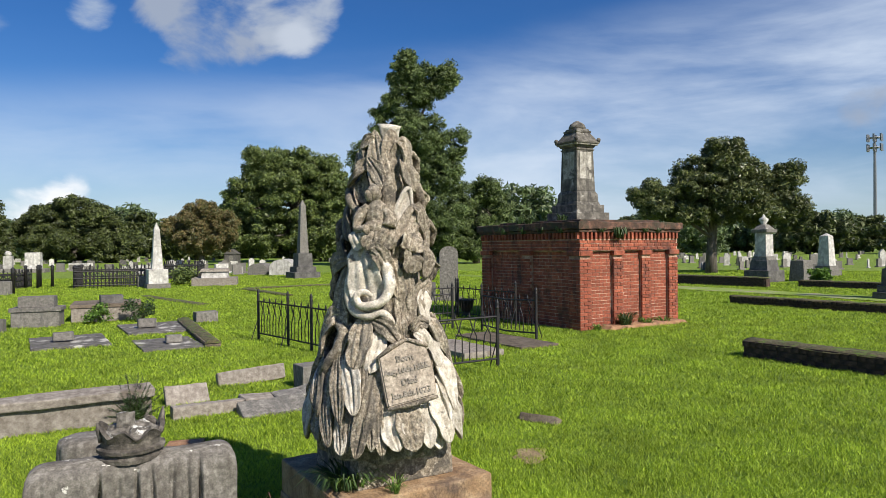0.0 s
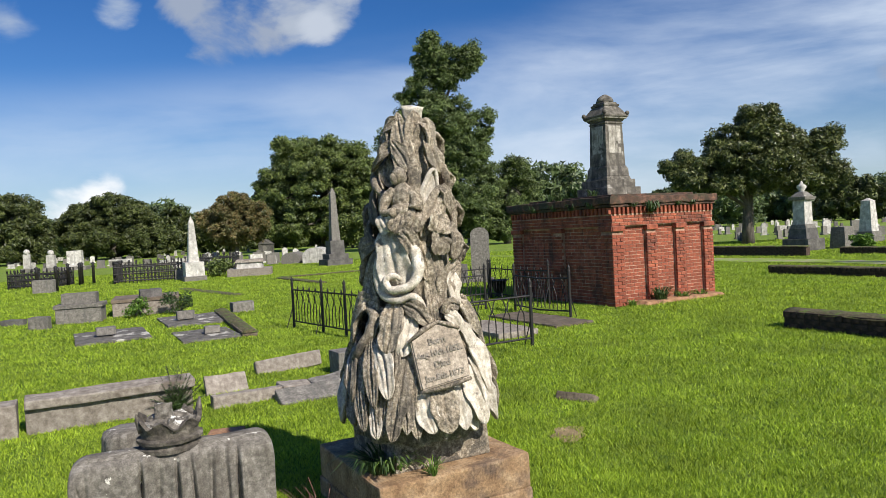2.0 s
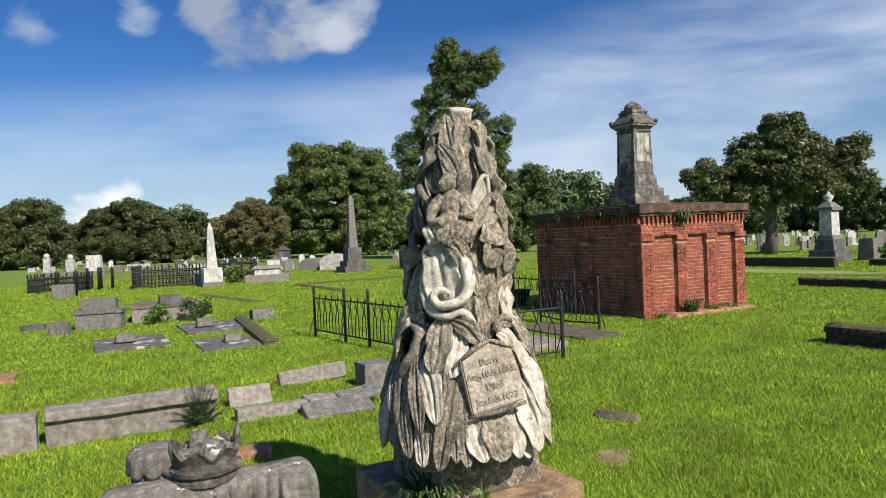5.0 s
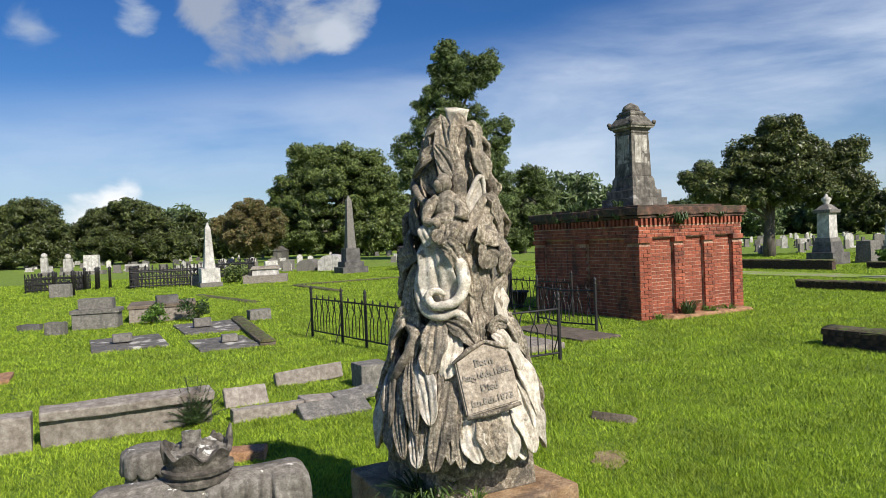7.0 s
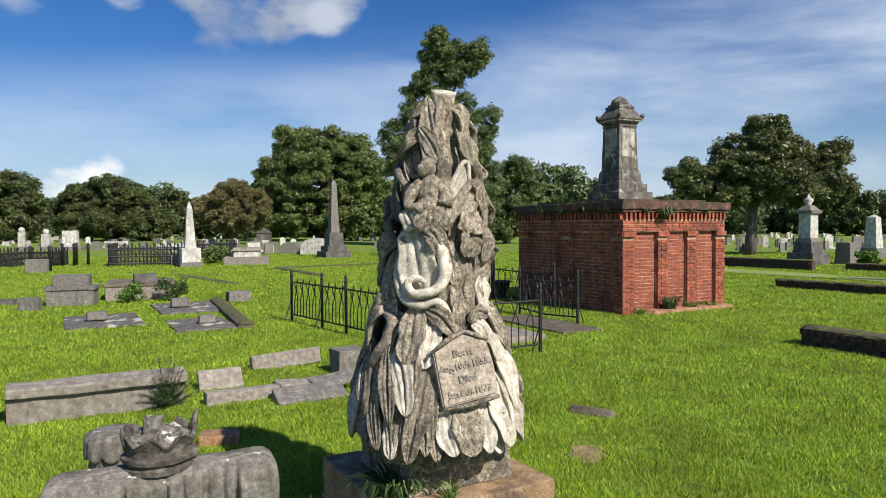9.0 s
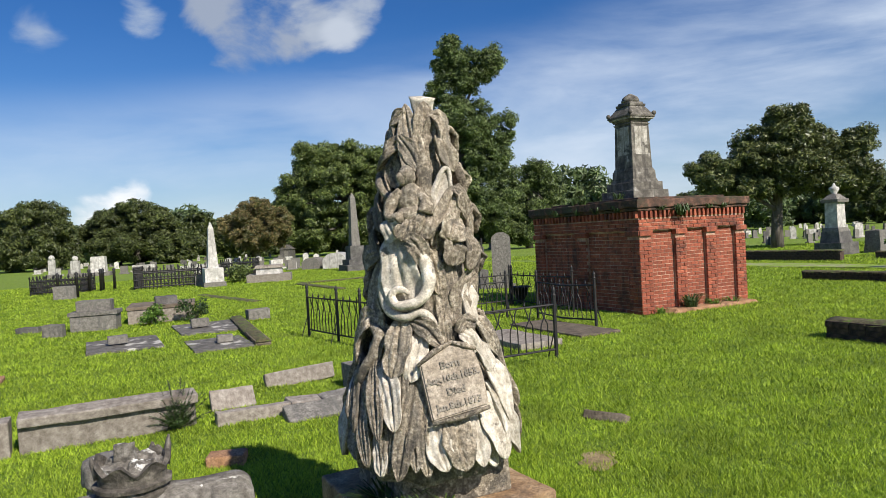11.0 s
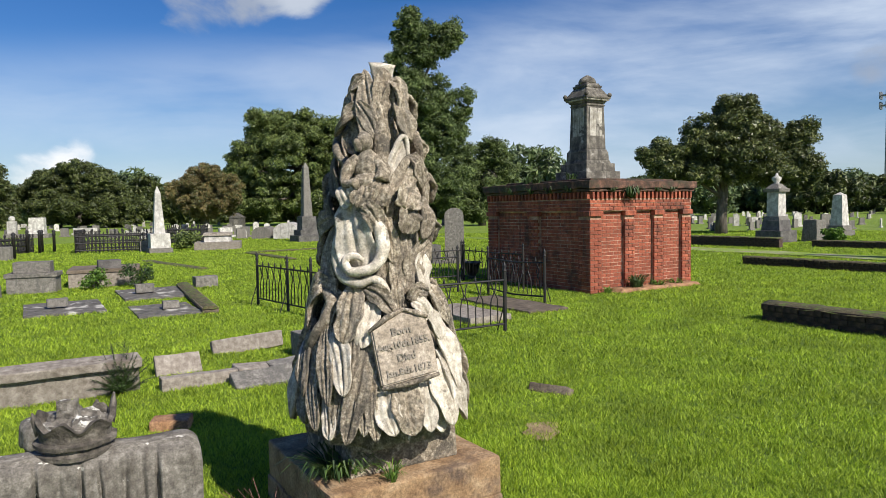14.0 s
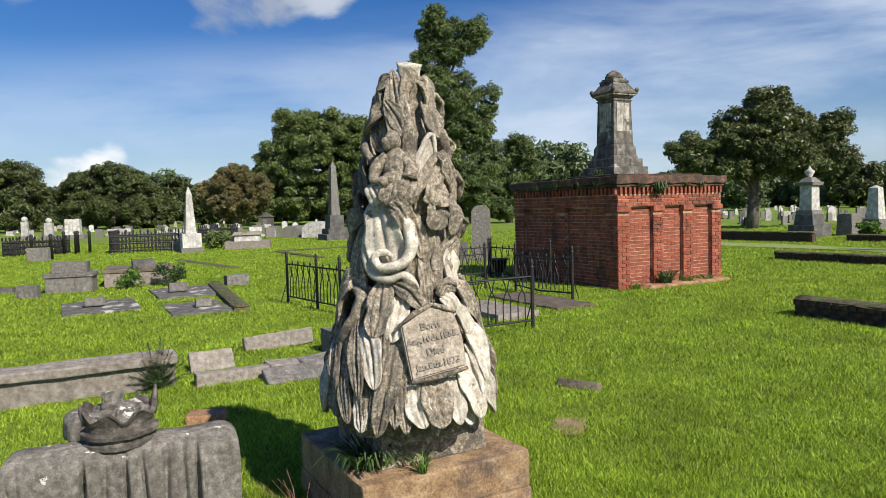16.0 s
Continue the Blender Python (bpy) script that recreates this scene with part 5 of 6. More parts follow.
rail_box(-20.9, 26.6, 30, 3.4, 2.6, 0.88, "black cast iron enclosure round a grave")
stone("grey_tomb", -18.4, 28.2, 0.8, 0.5, 0.5, M_GREYSTONE, "grey block tomb by an iron enclosure", "tomb")
rail_box(-25.5, 25.4, 20, 2.2, 1.6, 0.72, "small black iron grave rail")
rail_box(-21.5, 34.5, 15, 1.8, 1.4, 0.9, "white and black iron grave rail")
rail_box(-11.6, 37.4, 10, 4.5, 3.0, 1.25, "iron rail round a plot under the trees")
for i in range(4):
    x, y = -23.6 + i * 0.32, 26.9 + (i % 2) * 0.5
    ob = thing("iron_post", at(x, y), "black cast iron post with a ball top", "post", "cluster of iron posts")
    bm = bmesh.new()
    lathe(bm, [(0.07, -0.02), (0.06, 0.8), (0.09, 0.84), (0.05, 0.9), (0.09, 0.98), (0.02, 1.06)], 10)
    part("shaft", bm, M_IRON, ob, smooth=True)
stone("small_marker", -20.9, 22.6, 0.8, 0.25, 0.55, M_GREYSTONE, "grey headstone on the lawn by iron posts", "headstone", turn=20)
for i in range(2):
    ob = thing("iron_post", at(-21.6 + i * 0.65, 23.0 + i * 0.3), "black cast iron post with a ball top", "post", "cluster of iron posts")
    bm = bmesh.new()
    lathe(bm, [(0.07, -0.02), (0.06, 0.8), (0.09, 0.84), (0.05, 0.9), (0.09, 0.98), (0.02, 1.06)], 10)
    part("shaft", bm, M_IRON, ob, smooth=True)


# ---- brick kerbs ----
def brick_kerb(a, b, h, width, label, cap=True, mat=M_KERBBRICK, many=True):
    """A low brick wall from a to b: core, courses of single bricks, rowlock cap."""
    a, b = Vector((*a, 0)), Vector((*b, 0))
    d = b - a
    L = d.length
    ob = thing("brick_kerb", pose(a.x, a.y, 0, 0, 0, math.degrees(math.atan2(d.y, d.x))), label, "kerb", "brick plot kerbs")
    bm = bmesh.new()
    box(bm, L / 2, 0, -0.04, L - 0.02, width - 0.03, h - 0.02)
    part("core", bm, mat, ob)
    n = max(1, round((h - 0.09) / 0.075))
    step = 0.22
    long_b = bmesh.new()
    box(long_b, 0, 0, 0, step - 0.012, width, (h - 0.09) / n - 0.01, 0.006)
    me1 = part("brick", long_b, mat, ob, "")
    cap_b = bmesh.new()
    box(cap_b, 0, 0, 0, 0.103, width + 0.008, 0.085, 0.005)
    me2 = part("brick", cap_b, mat, ob)
    pose_list = [(me1, i * step + (0.11 if k % 2 else 0) + 0.11, k * (h - 0.09) / n) for k in range(n) for i in range(int(L / step))]
    pose_list += [(me2, i * 0.11 + 0.055, h - 0.085) for i in range(int(L / 0.11))]
    used = set()
    rr = random.Random(int(L * 100))
    for src, x, z in pose_list:
        o = src if src.name not in used else new("brick", src.data)
        used.add(src.name)
        o.parent = ob
        o.matrix_basis = pose(x, rr.uniform(-0.008, 0.008), z, 0, rr.uniform(-1, 1), rr.uniform(-1.5, 1.5))
    bm = bmesh.new()
    cols = []
    n = max(6, int(L / 0.12))
    for i in range(n + 1):
        x = L * i / n
        row = []
        for y, z in ((-width / 2 - 0.012, -0.022), (-width * 0.42, 0.012), (-width * 0.15, 0.024), (width * 0.15, 0.026), (width * 0.42, 0.014), (width / 2 + 0.012, -0.022)):
            k = noise.noise_vector(Vector((x * 5 + a.x, y * 9, z)))
            row.append(bm.verts.new((x, y + k.y * 0.025, h + z + k.z * 0.014)))
        cols.append(row)
    for r0, r1 in zip(cols, cols[1:]):
        for j in range(5):
            bm.faces.new((r0[j], r1[j], r1[j + 1], r0[j + 1]))
    bm.faces.new(cols[0])
    bm.faces.new(cols[-1][::-1])
    bmesh.ops.recalc_face_normals(bm, faces=bm.faces)
    part("earth_top", bm, M_MOSS, ob, "mossy earth and dead grass on top", smooth=True)
    return ob


brick_kerb((3.50, 10.85), (5.9, 8.3), 0.25, 0.42, "low mossy brick wall edging a raised plot")
brick_kerb((5.35, 20.45), (6.9, 19.1), 0.22, 0.3, "sunken dark brick kerb across the lawn")
brick_kerb((6.75, 19.0), (9.6, 16.6), 0.22, 0.3, "sunken dark brick kerb across the lawn")
brick_kerb((4.6, 31.2), (8.3, 27.8), 0.38, 0.3, "dark brick plot wall beyond the path")
brick_kerb((9.6, 28.4), (14.5, 24.2), 0.25, 0.3, "dark brick kerb by a shrub")
brick_kerb((-8.1, 14.3), (-5.35, 10.7), 0.10, 0.26, "worn brown brick kerb round grave slabs", mat=M_OLDKERB)
brick_kerb((-12.5, 26.2), (-9.0, 22.6), 0.05, 0.3, "dark sunken brick kerb in the grass")
brick_kerb((-12.5, 26.4), (-9.2, 30.0), 0.05, 0.3, "dark sunken brick kerb in the grass")
brick_kerb((-14.4, 22.2), (-10.2, 18.9), 0.025, 0.35, "low crumbling kerb almost lost in grass", mat=M_OLDKERB)

# ---- phone mast ----
mast = thing("radio_mast", pose(86, 212, 0), "tall slim radio mast behind the trees", "mast")
bm = bmesh.new()
tube(bm, [(0, 0, 0), (0, 0, 31)], [0.55, 0.35], 8)
part("pole", bm, M_TOWER, mast)
for z, r in ((28.2, 1.9), (31, 1.9)):
    for i in range(6):
        a = i * math.pi / 3
        bm = bmesh.new()
        box(bm, r * math.cos(a), r * math.sin(a), z - 1.0, 0.45, 0.45, 2.0, turn=a)
        part("antenna", bm, M_TOWER, mast)
    bm = bmesh.new()
    for i in range(6):
        a, b = i * math.pi / 3, (i + 1) * math.pi / 3
        tube(bm, [(r * math.cos(a), r * math.sin(a), z), (r * math.cos(b), r * math.sin(b), z)], [0.12, 0.12], 5)
        tube(bm, [(0, 0, z), (r * math.cos(a), r * math.sin(a), z)], [0.1, 0.1], 5)
    part("platform", bm, M_TOWER, mast)


# ---- trees ----
def leaf_cloud(centres, radii, count, size, rs, flat=0.5, shell=0.35, corners=4):
    """Small pointed leaves in clumps round the centres."""
    n = len(centres)
    per = rs.integers(0, n, count)
    v = rs.normal(size=(count, 3))
    v /= np.linalg.norm(v, axis=1)[:, None]
    rad = (shell + (1 - shell) * rs.random(count) ** 0.6)[:, None]
    c = centres[per] + v * rad * radii[per][:, None] * np.array([1, 1, 0.72])
    nrm = v * 0.8 + rs.normal(size=(count, 3)) * 0.7 + np.array([0, 0, flat])
    nrm /= np.linalg.norm(nrm, axis=1)[:, None]
    t = np.cross(nrm, rs.normal(size=(count, 3)))
    t /= np.linalg.norm(t, axis=1)[:, None]
    b = np.cross(nrm, t)
    s = (size * rs.uniform(0.6, 1.35, count))[:, None]
    if corners == 3:
        return np.stack([c - t * s, c + b * s * 0.55, c + t * s], axis=1)
    return np.stack([c - t * s, c + b * s * 0.5, c + t * s, c - b * s * 0.5], axis=1)


def tree(name, m, lobes, trunk, count, size, clump, n_clump, mat, label, seed, group="", limbs=9, shell=0.35):
    """lobes: ellipsoids (x, y, z, rx, ry, rz) that hold the clumps; trunk: (radius, height, lean)."""
    rs = np.random.default_rng(seed)
    ob = thing(name, m, label, "tree", group)
    vol = np.array([l[3] * l[4] * l[5] for l in lobes])
    vol = vol ** 0.6
    pick = rs.choice(len(lobes), n_clump, p=vol / vol.sum())
    v = rs.normal(size=(n_clump, 3))
    v /= np.linalg.norm(v, axis=1)[:, None]
    rad = (0.35 + 0.72 * rs.random(n_clump) ** 0.5)[:, None]
    L = np.array(lobes)[pick]
    cen = L[:, :3] + v * rad * L[:, 3:]
    crad = clump * rs.uniform(0.55, 1.3, n_clump)
    quads_mesh("crown", leaf_cloud(cen, crad, count, size, rs, shell=shell, corners=3), mat, ob)
    r0, h, lean = trunk
    bm = bmesh.new()
    top = Vector((lean, 0, h))
    pts = [Vector((0, 0, -0.2)), Vector((lean * 0.1, 0, h * 0.25)), Vector((lean * 0.5, 0.05 * h, h * 0.6)), top]
    tube(bm, pts, [r0 * 1.25, r0, r0 * 0.8, r0 * 0.4], 10)
    order = rs.permutation(n_clump)[:limbs]
    for k in order:
        e = Vector(cen[k])
        s = Vector((0, 0, 0)) + pts[1].lerp(pts[3], float(rs.uniform(0.2, 0.95)))
        mid = s.lerp(e, 0.5) + Vector((0, 0, -0.05 * h * float(rs.uniform(-1, 1.5))))
        lb = bmesh.new()
        tube(lb, [s, mid, e], [r0 * 0.42, r0 * 0.25, r0 * 0.06], 6)
        part("limb", lb, M_BARK, ob, smooth=True)
    part("trunk", bm, M_BARK, ob, smooth=True)
    return ob


tree("cedar_tree", pose(-12.8, 58.5, 0), [(-0.2, 0, 17.3, 1.7, 1.5, 1.4), (3.2, 0, 16.5, 0.9, 0.8, 1.2), (1.3, 0, 15.9, 2.1, 1.8, 1.5), (-0.3, 0, 14.4, 2.0, 1.8, 1.9), (-2.9, 0, 12.9, 0.7, 0.6, 1.1), (-2.2, 0, 11.1, 1.4, 1.2, 1.4), (-4.3, 0, 9.5, 1.2, 1.1, 1.5), (-4.3, 0, 7.2, 0.9, 0.9, 1.0),
     (0.6, 0, 11.2, 2.7, 2.4, 2.2), (4.1, 0, 11.1, 0.8, 0.7, 0.6), (4.2, 0, 9.8, 0.8, 0.7, 0.7), (2.3, 0, 8.3, 2.1, 1.8, 1.7), (-0.9, 0, 6.3, 2.8, 2.5, 2.4), (1.6, 0, 4.2, 3.0, 2.5, 2.5)],
     (0.42, 16.5, 0.3), 170000, 0.15, 0.62, 820, M_PINE, "tall irregular cedar with airy dark green foliage", 3, limbs=14, shell=0.1)
tree("cedar_tree", pose(-8.1, 65.5, 0), [(1.1, 0, 6.9, 1.4, 1.2, 1.4), (-1.1, 0, 6.0, 1.8, 1.6, 1.6), (2.4, 0, 5.2, 1.1, 0.9, 1.4), (-2.3, 0, 3.8, 2.2, 1.9, 2.0), (1.2, 0, 3.1, 2.2, 1.8, 1.8), (-1.3, 0, 1.6, 2.7, 2.3, 1.2)], (0.3, 7, 0.2), 80000, 0.15, 0.62, 420, M_PINE, "bushy green cedar beside the taller one", 4, shell=0.15)
tree("live_oak", pose(-32.2, 78.5, 0), [(-4.0, 0, 11.8, 2.3, 2.0, 2.4), (0.1, 0, 11.2, 3.4, 2.9, 2.6), (3.8, 0, 10.3, 2.6, 2.3, 2.4), (-1.1, 0, 8.0, 6.1, 5.3, 4.0), (5.1, 0, 7.0, 3.0, 2.7, 3.6), (-6.1, 0, 7.4, 2.7, 2.4, 3.2), (-8.0, 0, 5.6, 2.2, 2.0, 2.4), (6.4, 0, 3.7, 2.3, 2.0, 2.8), (-3.2, 0, 3.4, 6.1, 5.4, 2.6), (2.7, 0, 2.8, 4.8, 4.1, 2.4)], (0.65, 9, 0.6), 230000, 0.21, 0.85, 1000, M_OAK, "large full live oak with dense green crown", 5, limbs=20, shell=0.2)
tree("browning_tree", pose(-36.2, 64, 0), [(-0.1, 0, 4.6, 2.2, 2.0, 1.8), (1.8, 0, 3.8, 2.0, 1.7, 1.9), (-2.2, 0, 3.6, 1.8, 1.5, 1.7), (0.1, 0, 2.6, 2.9, 2.5, 1.4)], (0.28, 4.5, 0.2), 80000, 0.15, 0.55, 400, M_BROWNTREE, "rounded tree with green and browning leaves", 6, limbs=16, shell=0.2)
tree("dark_tree", pose(-62.2, 78, 0), [(0.5, 0, 6.7, 3.1, 2.7, 2.0), (-3.3, 0, 5.5, 3.2, 2.8, 2.0), (3.7, 0, 5.2, 2.6, 2.3, 2.2), (-6.1, 0, 4.1, 2.3, 1.9, 1.9), (0.1, 0, 2.7, 6.0, 5.1, 2.2), (6.0, 0, 2.2, 3.6, 3.0, 2.0)], (0.4, 6, 0.2), 100000, 0.22, 0.8, 500, M_DARKTREE, "spreading dark green tree", 8, shell=0.2)
tree("dark_tree", pose(-70.1, 70, 0), [(0.4, 0, 7.2, 3.1, 2.7, 1.5), (-3.2, 0, 6.5, 2.0, 1.8, 1.5), (3.2, 0, 5.5, 1.7, 1.4, 1.5), (-0.3, 0, 3.6, 4.9, 4.2, 2.1), (-8.1, 0, 5.3, 3.6, 3.1, 2.7), (0, 0, 2.0, 5.6, 4.0, 1.9), (-8.5, 0, 2.6, 4.6, 3.6, 2.2)], (0.4, 6, 0.2), 100000, 0.22, 0.8, 500, M_DARKTREE, "spreading dark green tree", 9, shell=0.2)
tree("magnolia_tree", pose(8.8, 41.2, 0), [(1.0, 0, 6.2, 1.4, 1.3, 1.0), (-0.8, 0, 5.6, 1.3, 1.2, 0.9), (2.4, 0, 5.3, 0.9, 0.9, 0.8), (0.8, 0, 4.8, 2.4, 2.2, 1.1), (-2.0, 0, 4.4, 1.4, 1.3, 0.7), (-3.4, 0, 4.3, 1.0, 0.9, 0.5), (4.0, 0, 5.1, 0.8, 0.8, 0.7), (3.7, 0, 4.1, 1.1, 1.1, 0.6), (1.8, 0, 3.7, 2.0, 1.8, 0.7), (-0.5, 0, 3.4, 2.0, 1.8, 0.6), (0.8, 0, 7.0, 1.2, 1.1, 0.6), (4.2, 0, 5.7, 0.7, 0.7, 0.5), (-2.6, 0, 3.7, 1.3, 1.2, 0.5), (3.1, 0, 3.3, 1.3, 1.2, 0.5), (-3.3, 0, 5.0, 0.4, 0.4, 0.4), (-4.2, 0, 4.6, 0.4, 0.4, 0.4), (4.7, 0, 3.8, 0.6, 0.5, 0.4)], (0.30, 5.0, 0.4), 150000, 0.115, 0.46, 640, M_MAGNOLIA, "large magnolia with glossy dark leaves", 12, limbs=12, shell=0.25)

# the belt of trees round the cemetery
far_tree = tree("belt_tree", pose(-18, 128, 0), [(0, 0, 6.4, 6, 5, 3.8), (-4, 0, 5, 5, 4, 3), (4.5, 0, 5, 5, 4, 3.2), (0, 0, 2.6, 7, 4, 2.4)], (0.4, 6, 0), 10000, 0.6, 1.3, 150, M_FARTREE, "green tree in the belt round the cemetery", 21, "belt of trees", limbs=3)
far_tree2 = tree("belt_tree", pose(-8, 126, 0), [(0, 0, 5.2, 5, 5, 3.4), (3, 0, 7.2, 3, 3, 2.4), (-4.5, 0, 4.2, 4, 4, 2.8), (0, 0, 2.4, 7, 4, 2.2)], (0.4, 6, 0), 10000, 0.6, 1.3, 150, M_DARKTREE, "dark green tree in the belt round the cemetery", 22, "belt of trees", limbs=3)
rb = random.Random(5)
for i in range(54):
    ang = radians(-46 + i * 1.78)
    dist = rb.uniform(105, 145)
    s = rb.uniform(0.75, 1.15) * (0.66 if ang > -0.05 else 0.92)
    src = far_tree if rb.random() < 0.55 else far_tree2
    copy_thing(src, pose(dist * math.sin(ang), dist * math.cos(ang), 0, 0, 0, rb.uniform(0, 360)) @ Matrix.Diagonal((s, s, s * rb.uniform(0.8, 1.1), 1)))


# ---- weeds, shrubs, grass ----
def blades(cx, cy, cz, count, length, width, spread, rs, arch=0.5, lean=0.8):
    """Arching narrow leaves from one root, each of three joined faces."""
    out = []
    for _ in range(count):
        a = rs.uniform(0, 2 * math.pi)
        L = length * rs.uniform(0.5, 1.2)
        d = np.array([math.cos(a), math.sin(a), 0])
        sd = np.array([-math.sin(a), math.cos(a), 0]) * width * rs.uniform(0.6, 1.2)
        o = np.array([cx, cy, cz]) + d * rs.uniform(0, spread) * 0.4 + sd * rs.uniform(-1, 1) * 3
        k = lean * rs.uniform(0.4, 1.1)
        p = [o, o + d * L * 0.35 * k + np.array([0, 0, L * 0.5]), o + d * L * 0.75 * k + np.array([0, 0, L * (0.8 - 0.25 * arch)]), o + d * L * 1.05 * k + np.array([0, 0, L * (0.85 - 0.7 * arch)])]
        w = [0.6, 1.0, 0.7, 0.05]
        for i in range(3):
            out.append([p[i] - sd * w[i], p[i] + sd * w[i], p[i + 1] + sd * w[i + 1], p[i + 1] - sd * w[i + 1]])
    return np.array(out)


rs = np.random.default_rng(2)


def weed(name, x, y, z, count, length, width, mat, label, spread=0.1, arch=0.5, lean=0.8):
    q = blades(0, 0, 0, count, length, width, spread, rs, arch, lean)
    o = quads_mesh(name, q, mat)
    o.matrix_world = pose(x, y, z)
    return tagged(o, label, "weed", "weeds")


weed("weed_clump", -0.47, 3.34, 0.372, 150, 0.19, 0.006, M_FERN, "dark green weed clump growing on the plinth", 0.14, 0.6, 1.2)
weed("weed_clump", -0.38, 3.36, 0.372, 60, 0.16, 0.006, M_WEED, "fresh green grass tuft on the plinth", 0.08, 0.4, 1.1)
weed("weed_clump", -0.17, 3.33, 0.372, 40, 0.12, 0.004, M_WEED, "fresh green grass tuft on the plinth edge", 0.05, 0.4, 0.8)
weed("weed_clump", -0.66, 3.08, 0.0, 60, 0.26, 0.005, M_WEED, "tall grass weed at the plinth corner", 0.16, 0.7, 0.9)
weed("weed_clump", -0.80, 3.30, 0.0, 34, 0.42, 0.0025, M_DRYWEED, "reddish dry weed beside the plinth", 0.25, 0.6, 0.9)


def shrub(name, x, y, z, r, h, count, size, mat, label, seed):
    rs_ = np.random.default_rng(seed)
    n = 26
    v = rs_.normal(size=(n, 3))
    v /= np.linalg.norm(v, axis=1)[:, None]
    cen = v * rs_.uniform(0.3, 1, n)[:, None] * np.array([r, r, h * 0.45]) + np.array([0, 0, h * 0.5])
    ob = thing(name, pose(x, y, z), label, "shrub", "shrubs")
    quads_mesh("leaves", leaf_cloud(cen, np.full(n, r * 0.4), count, size, rs_, 0.3), mat, ob)
    bm = bmesh.new()
    for k in range(8):
        tube(bm, [(0, 0, 0), Vector(cen[k]) * 0.5, Vector(cen[k])], [0.012 * r / 0.3, 0.008 * r / 0.3, 0.003], 5)
    part("stems", bm, M_BARK, ob)
    return ob


def feathery_shrub(x, y, sprays, length, label, seed):
    """Arching sprays from one root, each set with two ranks of short needles."""
    g = np.random.default_rng(seed)
    ob = thing("feathery_shrub", pose(x, y, 0), label, "shrub", "shrubs")
    bm = bmesh.new()
    out = []
    for k in range(sprays):
        a = g.uniform(0, 2 * math.pi)
        L = length * g.uniform(0.55, 1.15)
        lean = g.uniform(0.15, 1.0)
        d = np.array([math.cos(a), math.sin(a), 0.0])
        pts = [d * L * lean * u + np.array([0, 0, L * (1.15 - 0.55 * lean) * (u - 0.38 * lean * u * u)]) for u in (0, 0.25, 0.5, 0.75, 1.0)]
        tube(bm, [tuple(p) for p in pts], [0.005, 0.004, 0.003, 0.002, 0.001], 4)
        sd = np.array([-d[1], d[0], 0.0])
        for j in range(54):
            u = 0.15 + 0.85 * j / 54
            q = u * 4
            i = min(3, int(q))
            c = pts[i] + (pts[i + 1] - pts[i]) * (q - i)
            ax = (pts[i + 1] - pts[i]) / np.linalg.norm(pts[i + 1] - pts[i])
            n_len = 0.085 * (1.15 - u) * g.uniform(0.6, 1.2)
            w = sd * (1 if j % 2 else -1) * 0.8 + ax * 0.7 + g.normal(size=3) * 0.28
            tip = c + w * n_len
            e = np.cross(w, g.normal(size=3))
            e = e / np.linalg.norm(e) * 0.0038
            out.append([c - e, c + e, tip])
    part("stems", bm, M_BARK, ob)
    quads_mesh("needles", np.array(out), M_FERN, ob)
    return ob


feathery_shrub(-3.52, 5.88, 64, 0.44, "dark green feathery shrub against the stone coping", 35)
shrub("tomb_shrub", -10.0, 13.9, 0, 0.34, 0.55, 900, 0.035, M_WEED, "brownish weedy shrub by a box tomb", 31)
shrub("tomb_shrub", -9.3, 14.4, 0, 0.35, 0.6, 900, 0.035, M_FERN, "green weedy shrub by a box tomb", 32)
shrub("lawn_shrub", 10.7, 29.6, 0, 0.42, 0.7, 1500, 0.09, M_WEED, "bright green broad-leaved shrub on the lawn", 33)
shrub("grave_shrub", -17.4, 29.6, 0, 0.7, 0.9, 1500, 0.07, M_OAK, "green shrub by the white obelisk", 34)
for du, sz in ((1.1, 0.42), (0.35, 0.16), (1.75, 0.22), (2.3, 0.2)):
    q = MB + U * du - V * 0.12
    weed("wall_weed", q.x, q.y, 0, int(90 * sz / 0.3), sz, 0.012, M_FERN if du == 1.1 else M_WEED, "weed growing at the foot of the brick wall", 0.3, 0.4, 0.7)
q = MB + U * 1.02 - V * 0.06
weed("cornice_fern", q.x, q.y, 1.86, 120, 0.34, 0.014, M_FERN, "fern growing out of the brick cornice", 0.2, 0.9, 0.7)
for du, dv, sz in ((0.5, -0.08, 0.12), (1.8, -0.07, 0.13), (2.2, -0.07, 0.14), (-0.07, 0.5, 0.2), (-0.07, 1.1, 0.24), (-0.07, 1.7, 0.22), (-0.07, 2.4, 0.25)):
    q = MB + U * du + V * dv
    weed("cornice_fern", q.x, q.y, 1.98, 34, sz, 0.01, M_FERN, "small fern on the mossy cornice", 0.2, 0.9, 0.7)
for du, dv, sz in ((0.45, 1.0, 0.26), (0.25, 1.9, 0.2), (0.3, 2.3, 0.26)):
    q = MB + U * du + V * dv
    weed("roof_weed", q.x, q.y, 2.17, 40, sz, 0.014, M_FERN, "weed growing on the mausoleum roof", 0.25, 0.2, 0.5)
bm = bmesh.new()
box(bm, 0, 0, 0, 2.4, 0.35, 0.09, 0.03, 0.9)
for v in bm.verts:
    v.co += noise.noise_vector(v.co * 6) * 0.03
o = part("rubble_edge", bm, M_RUST)
o.matrix_world = at(*(MB + U * 1.7 - V * 0.12).xy, -0.02)
tagged(o, "crumbled brick and earth along the wall foot", "rubble")
bm = bmesh.new()
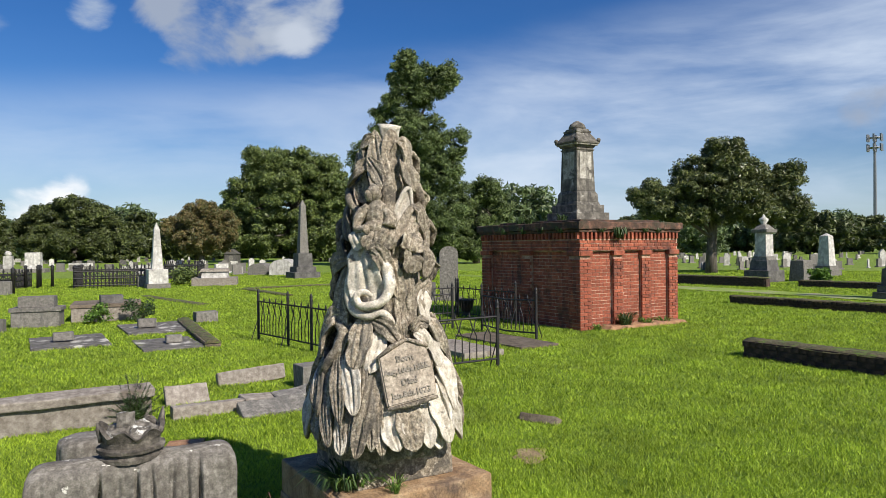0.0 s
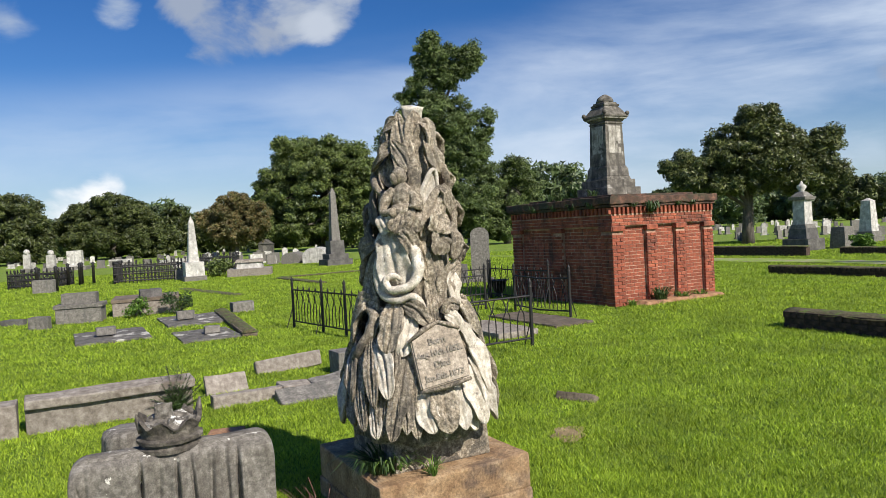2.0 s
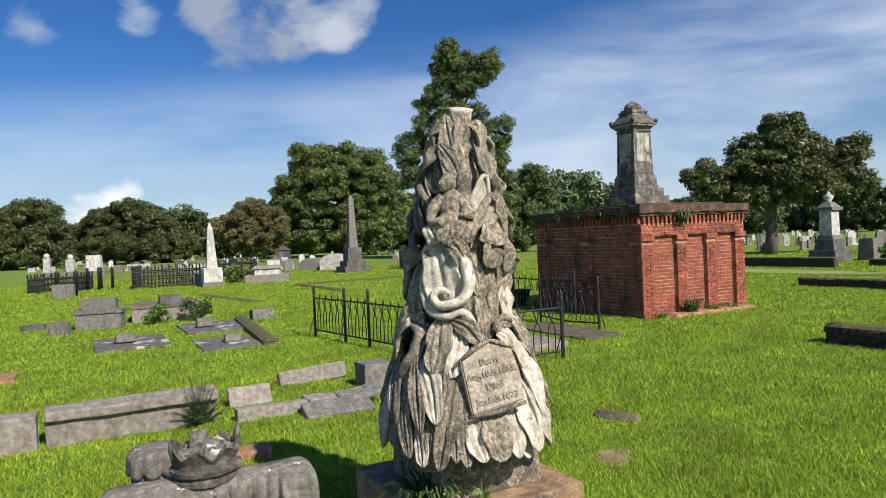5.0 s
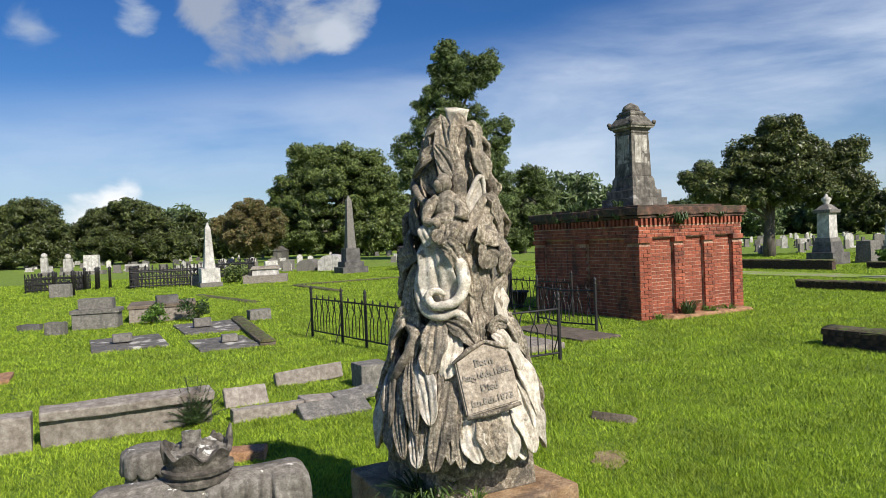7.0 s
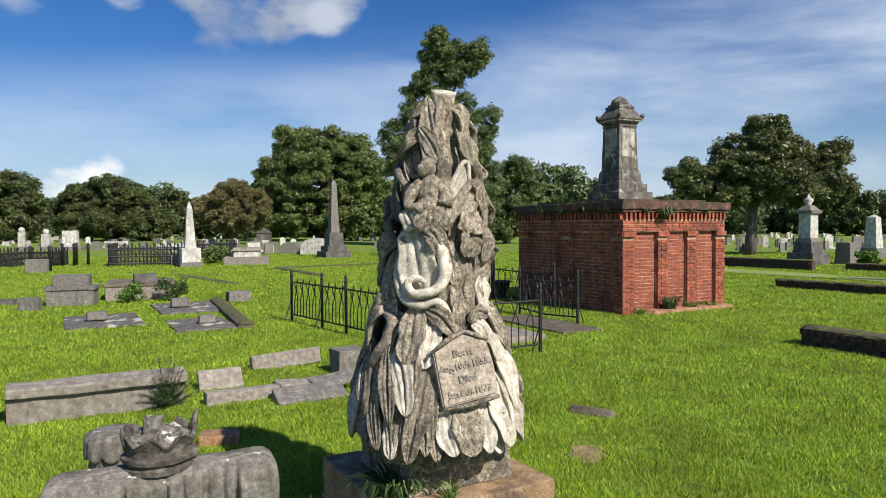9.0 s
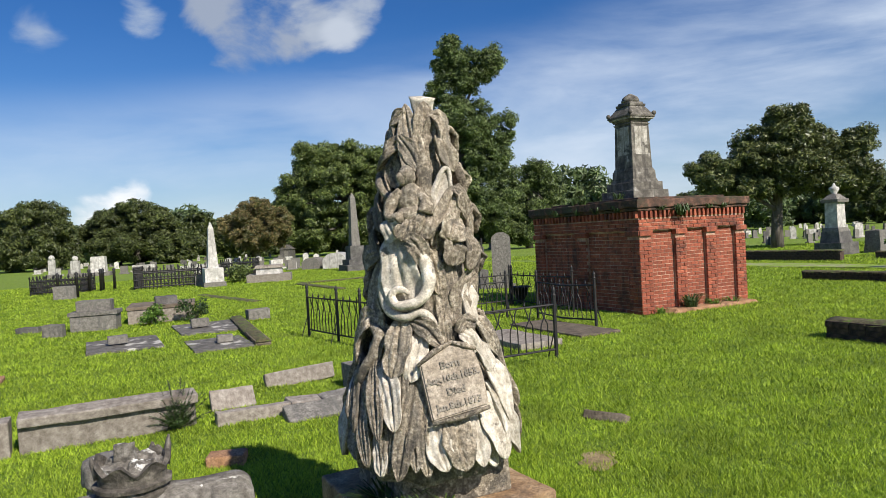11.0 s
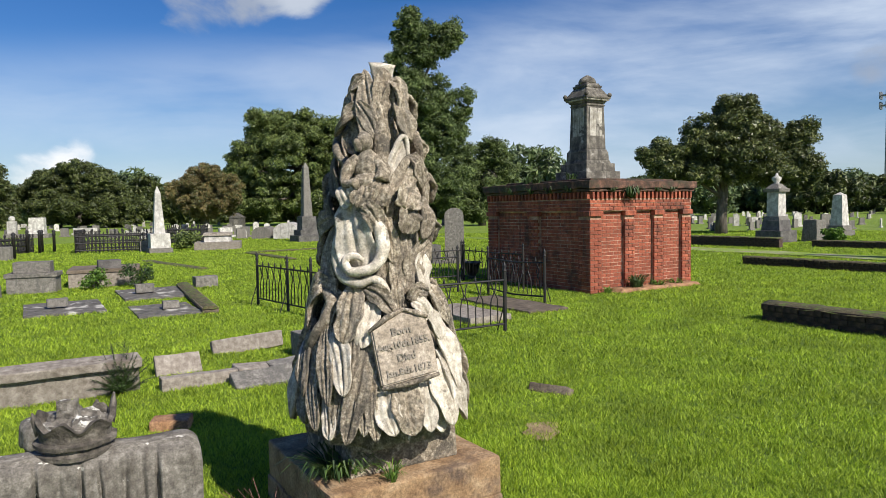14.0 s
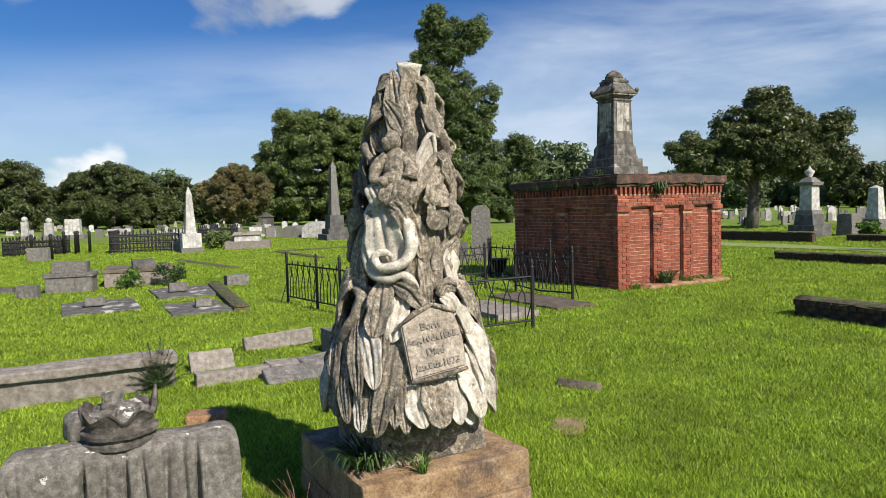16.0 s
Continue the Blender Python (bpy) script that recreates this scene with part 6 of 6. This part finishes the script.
lathe(bm, [(0.17, 0.066), (0.11, 0.071), (0.02, 0.073)], 18, lambda a, z: 1 + 0.3 * math.sin(2 * a) + 0.15 * math.sin(5 * a))
o = part("bare_patch", bm, M_DIRT)
o.matrix_world = at(0.46, 5.25, -0.03)
tagged(o, "bare earth patch in the lawn", "ground", kind="structure")
foot(0.46, 5.25, 0.09, 0.07)


def grass(n, r0, r1, seed, half=41):
    """Blades over the near lawn, thinner and coarser with distance; none on the stones."""
    g = np.random.default_rng(seed)
    r = r0 * (r1 / r0) ** g.random(n)
    a = radians(11) + np.radians(g.uniform(-half, half, n))
    x, y = 0.65 - r * np.sin(a), 0.05 + r * np.cos(a)
    keep = np.ones(n, bool)
    for fx, fy, hu, hv in FOOT:
        du = (x - fx) * U.x + (y - fy) * U.y
        dv = (x - fx) * V.x + (y - fy) * V.y
        keep &= ~((abs(du) < hu) & (abs(dv) < hv))
    x, y, r = x[keep], y[keep], r[keep]
    n = len(x)
    clump = np.sin(x * 9 + np.sin(y * 7)) * np.sin(y * 8 + np.sin(x * 6))
    h = (0.030 + 0.0008 * r) * g.uniform(0.5, 1.4, n) * (1 + 0.3 * clump)
    w = 0.0015 + 0.0006 * r
    z = 0.06 * np.exp(-((x + 0.35) ** 2 + (y - 3.8) ** 2) / 3.0) - 0.004
    th = g.uniform(0, 2 * np.pi, n)
    ln = h * g.uniform(0.2, 1.25, n)
    ph = g.uniform(0, 2 * np.pi, n)
    base = np.stack([x, y, z], 1)
    side = np.stack([np.cos(th) * w, np.sin(th) * w, np.zeros(n)], 1)
    tip = base + np.stack([np.cos(ph) * ln, np.sin(ph) * ln, h], 1)
    return np.stack([base - side, base + side, tip], 1)


o = quads_mesh("grass", np.concatenate([grass(1050000, 1.7, 46, 4), grass(50000, 0.6, 18, 5, 180)]), M_GRASS)
tagged(o, "short green grass blades of the lawn", "grass", kind="stuff")

# ---- bricks of the mausoleum ----
shared, count = {}, 0
rest_v, rest_f = [], []
order = sorted(BRICKS, key=lambda b: (b[0] != 0 or b[4] == 0, b[0]))
for fi, a, b, z, out_by in order:
    o_, d_, n_ = SIDES[fi][:3]
    c = o_ + d_ * (a + b) / 2 + n_ * (out_by - 0.014)
    jx = noise.noise(Vector((a * 31, z * 29, fi))) * 0.004
    c = c + n_ * jx
    turn = math.atan2(d_.y, d_.x)
    if fi == 0 and count < 290:
        key = round(b - a, 2)
        if key not in shared:
            bm = bmesh.new()
            box(bm, 0, 0, 0, b - a, 0.04, COURSE - 0.012, 0.004)
            me = bpy.data.meshes.new("brick")
            bm.to_mesh(me)
            bm.free()
            me.materials.append(M_BRICK)
            shared[key] = me
        ob = new("brick", shared[key])
        ob.parent = mausoleum
        ob.matrix_basis = Matrix.Translation((c.x, c.y, z)) @ Matrix.Rotation(turn, 4, "Z")
        count += 1
    elif fi < 2:
        m = Matrix.Translation((c.x, c.y, z)) @ Matrix.Rotation(turn, 4, "Z")
        L, H, e = (b - a) / 2, COURSE - 0.012, 0.004
        k = len(rest_v)
        for x_, y_, z_ in ((-L, 0.02, 0), (L, 0.02, 0), (L, 0.02, H), (-L, 0.02, H), (-L, -0.016, 0), (L, -0.016, 0), (L, -0.016, H), (-L, -0.016, H), (-L + e, -0.02, e), (L - e, -0.02, e), (L - e, -0.02, H - e), (-L + e, -0.02, H - e)):
            rest_v.append(m @ Vector((x_, y_, z_)))
        for q in ((0, 1, 5, 4), (1, 2, 6, 5), (2, 3, 7, 6), (3, 0, 4, 7), (4, 5, 9, 8), (5, 6, 10, 9), (6, 7, 11, 10), (7, 4, 8, 11), (8, 9, 10, 11)):
            rest_f.append([k + i for i in q])
me = bpy.data.meshes.new("brickwork")
me.from_pydata([tuple(v) for v in rest_v], [], rest_f)
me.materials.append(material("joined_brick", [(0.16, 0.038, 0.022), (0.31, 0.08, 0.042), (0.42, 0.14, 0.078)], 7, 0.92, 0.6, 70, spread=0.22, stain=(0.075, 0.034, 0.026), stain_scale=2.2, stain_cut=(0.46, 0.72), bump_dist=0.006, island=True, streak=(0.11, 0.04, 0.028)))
o = new("brickwork", me)
o.parent = mausoleum
tagged(o, "red brick courses", kind="stuff")
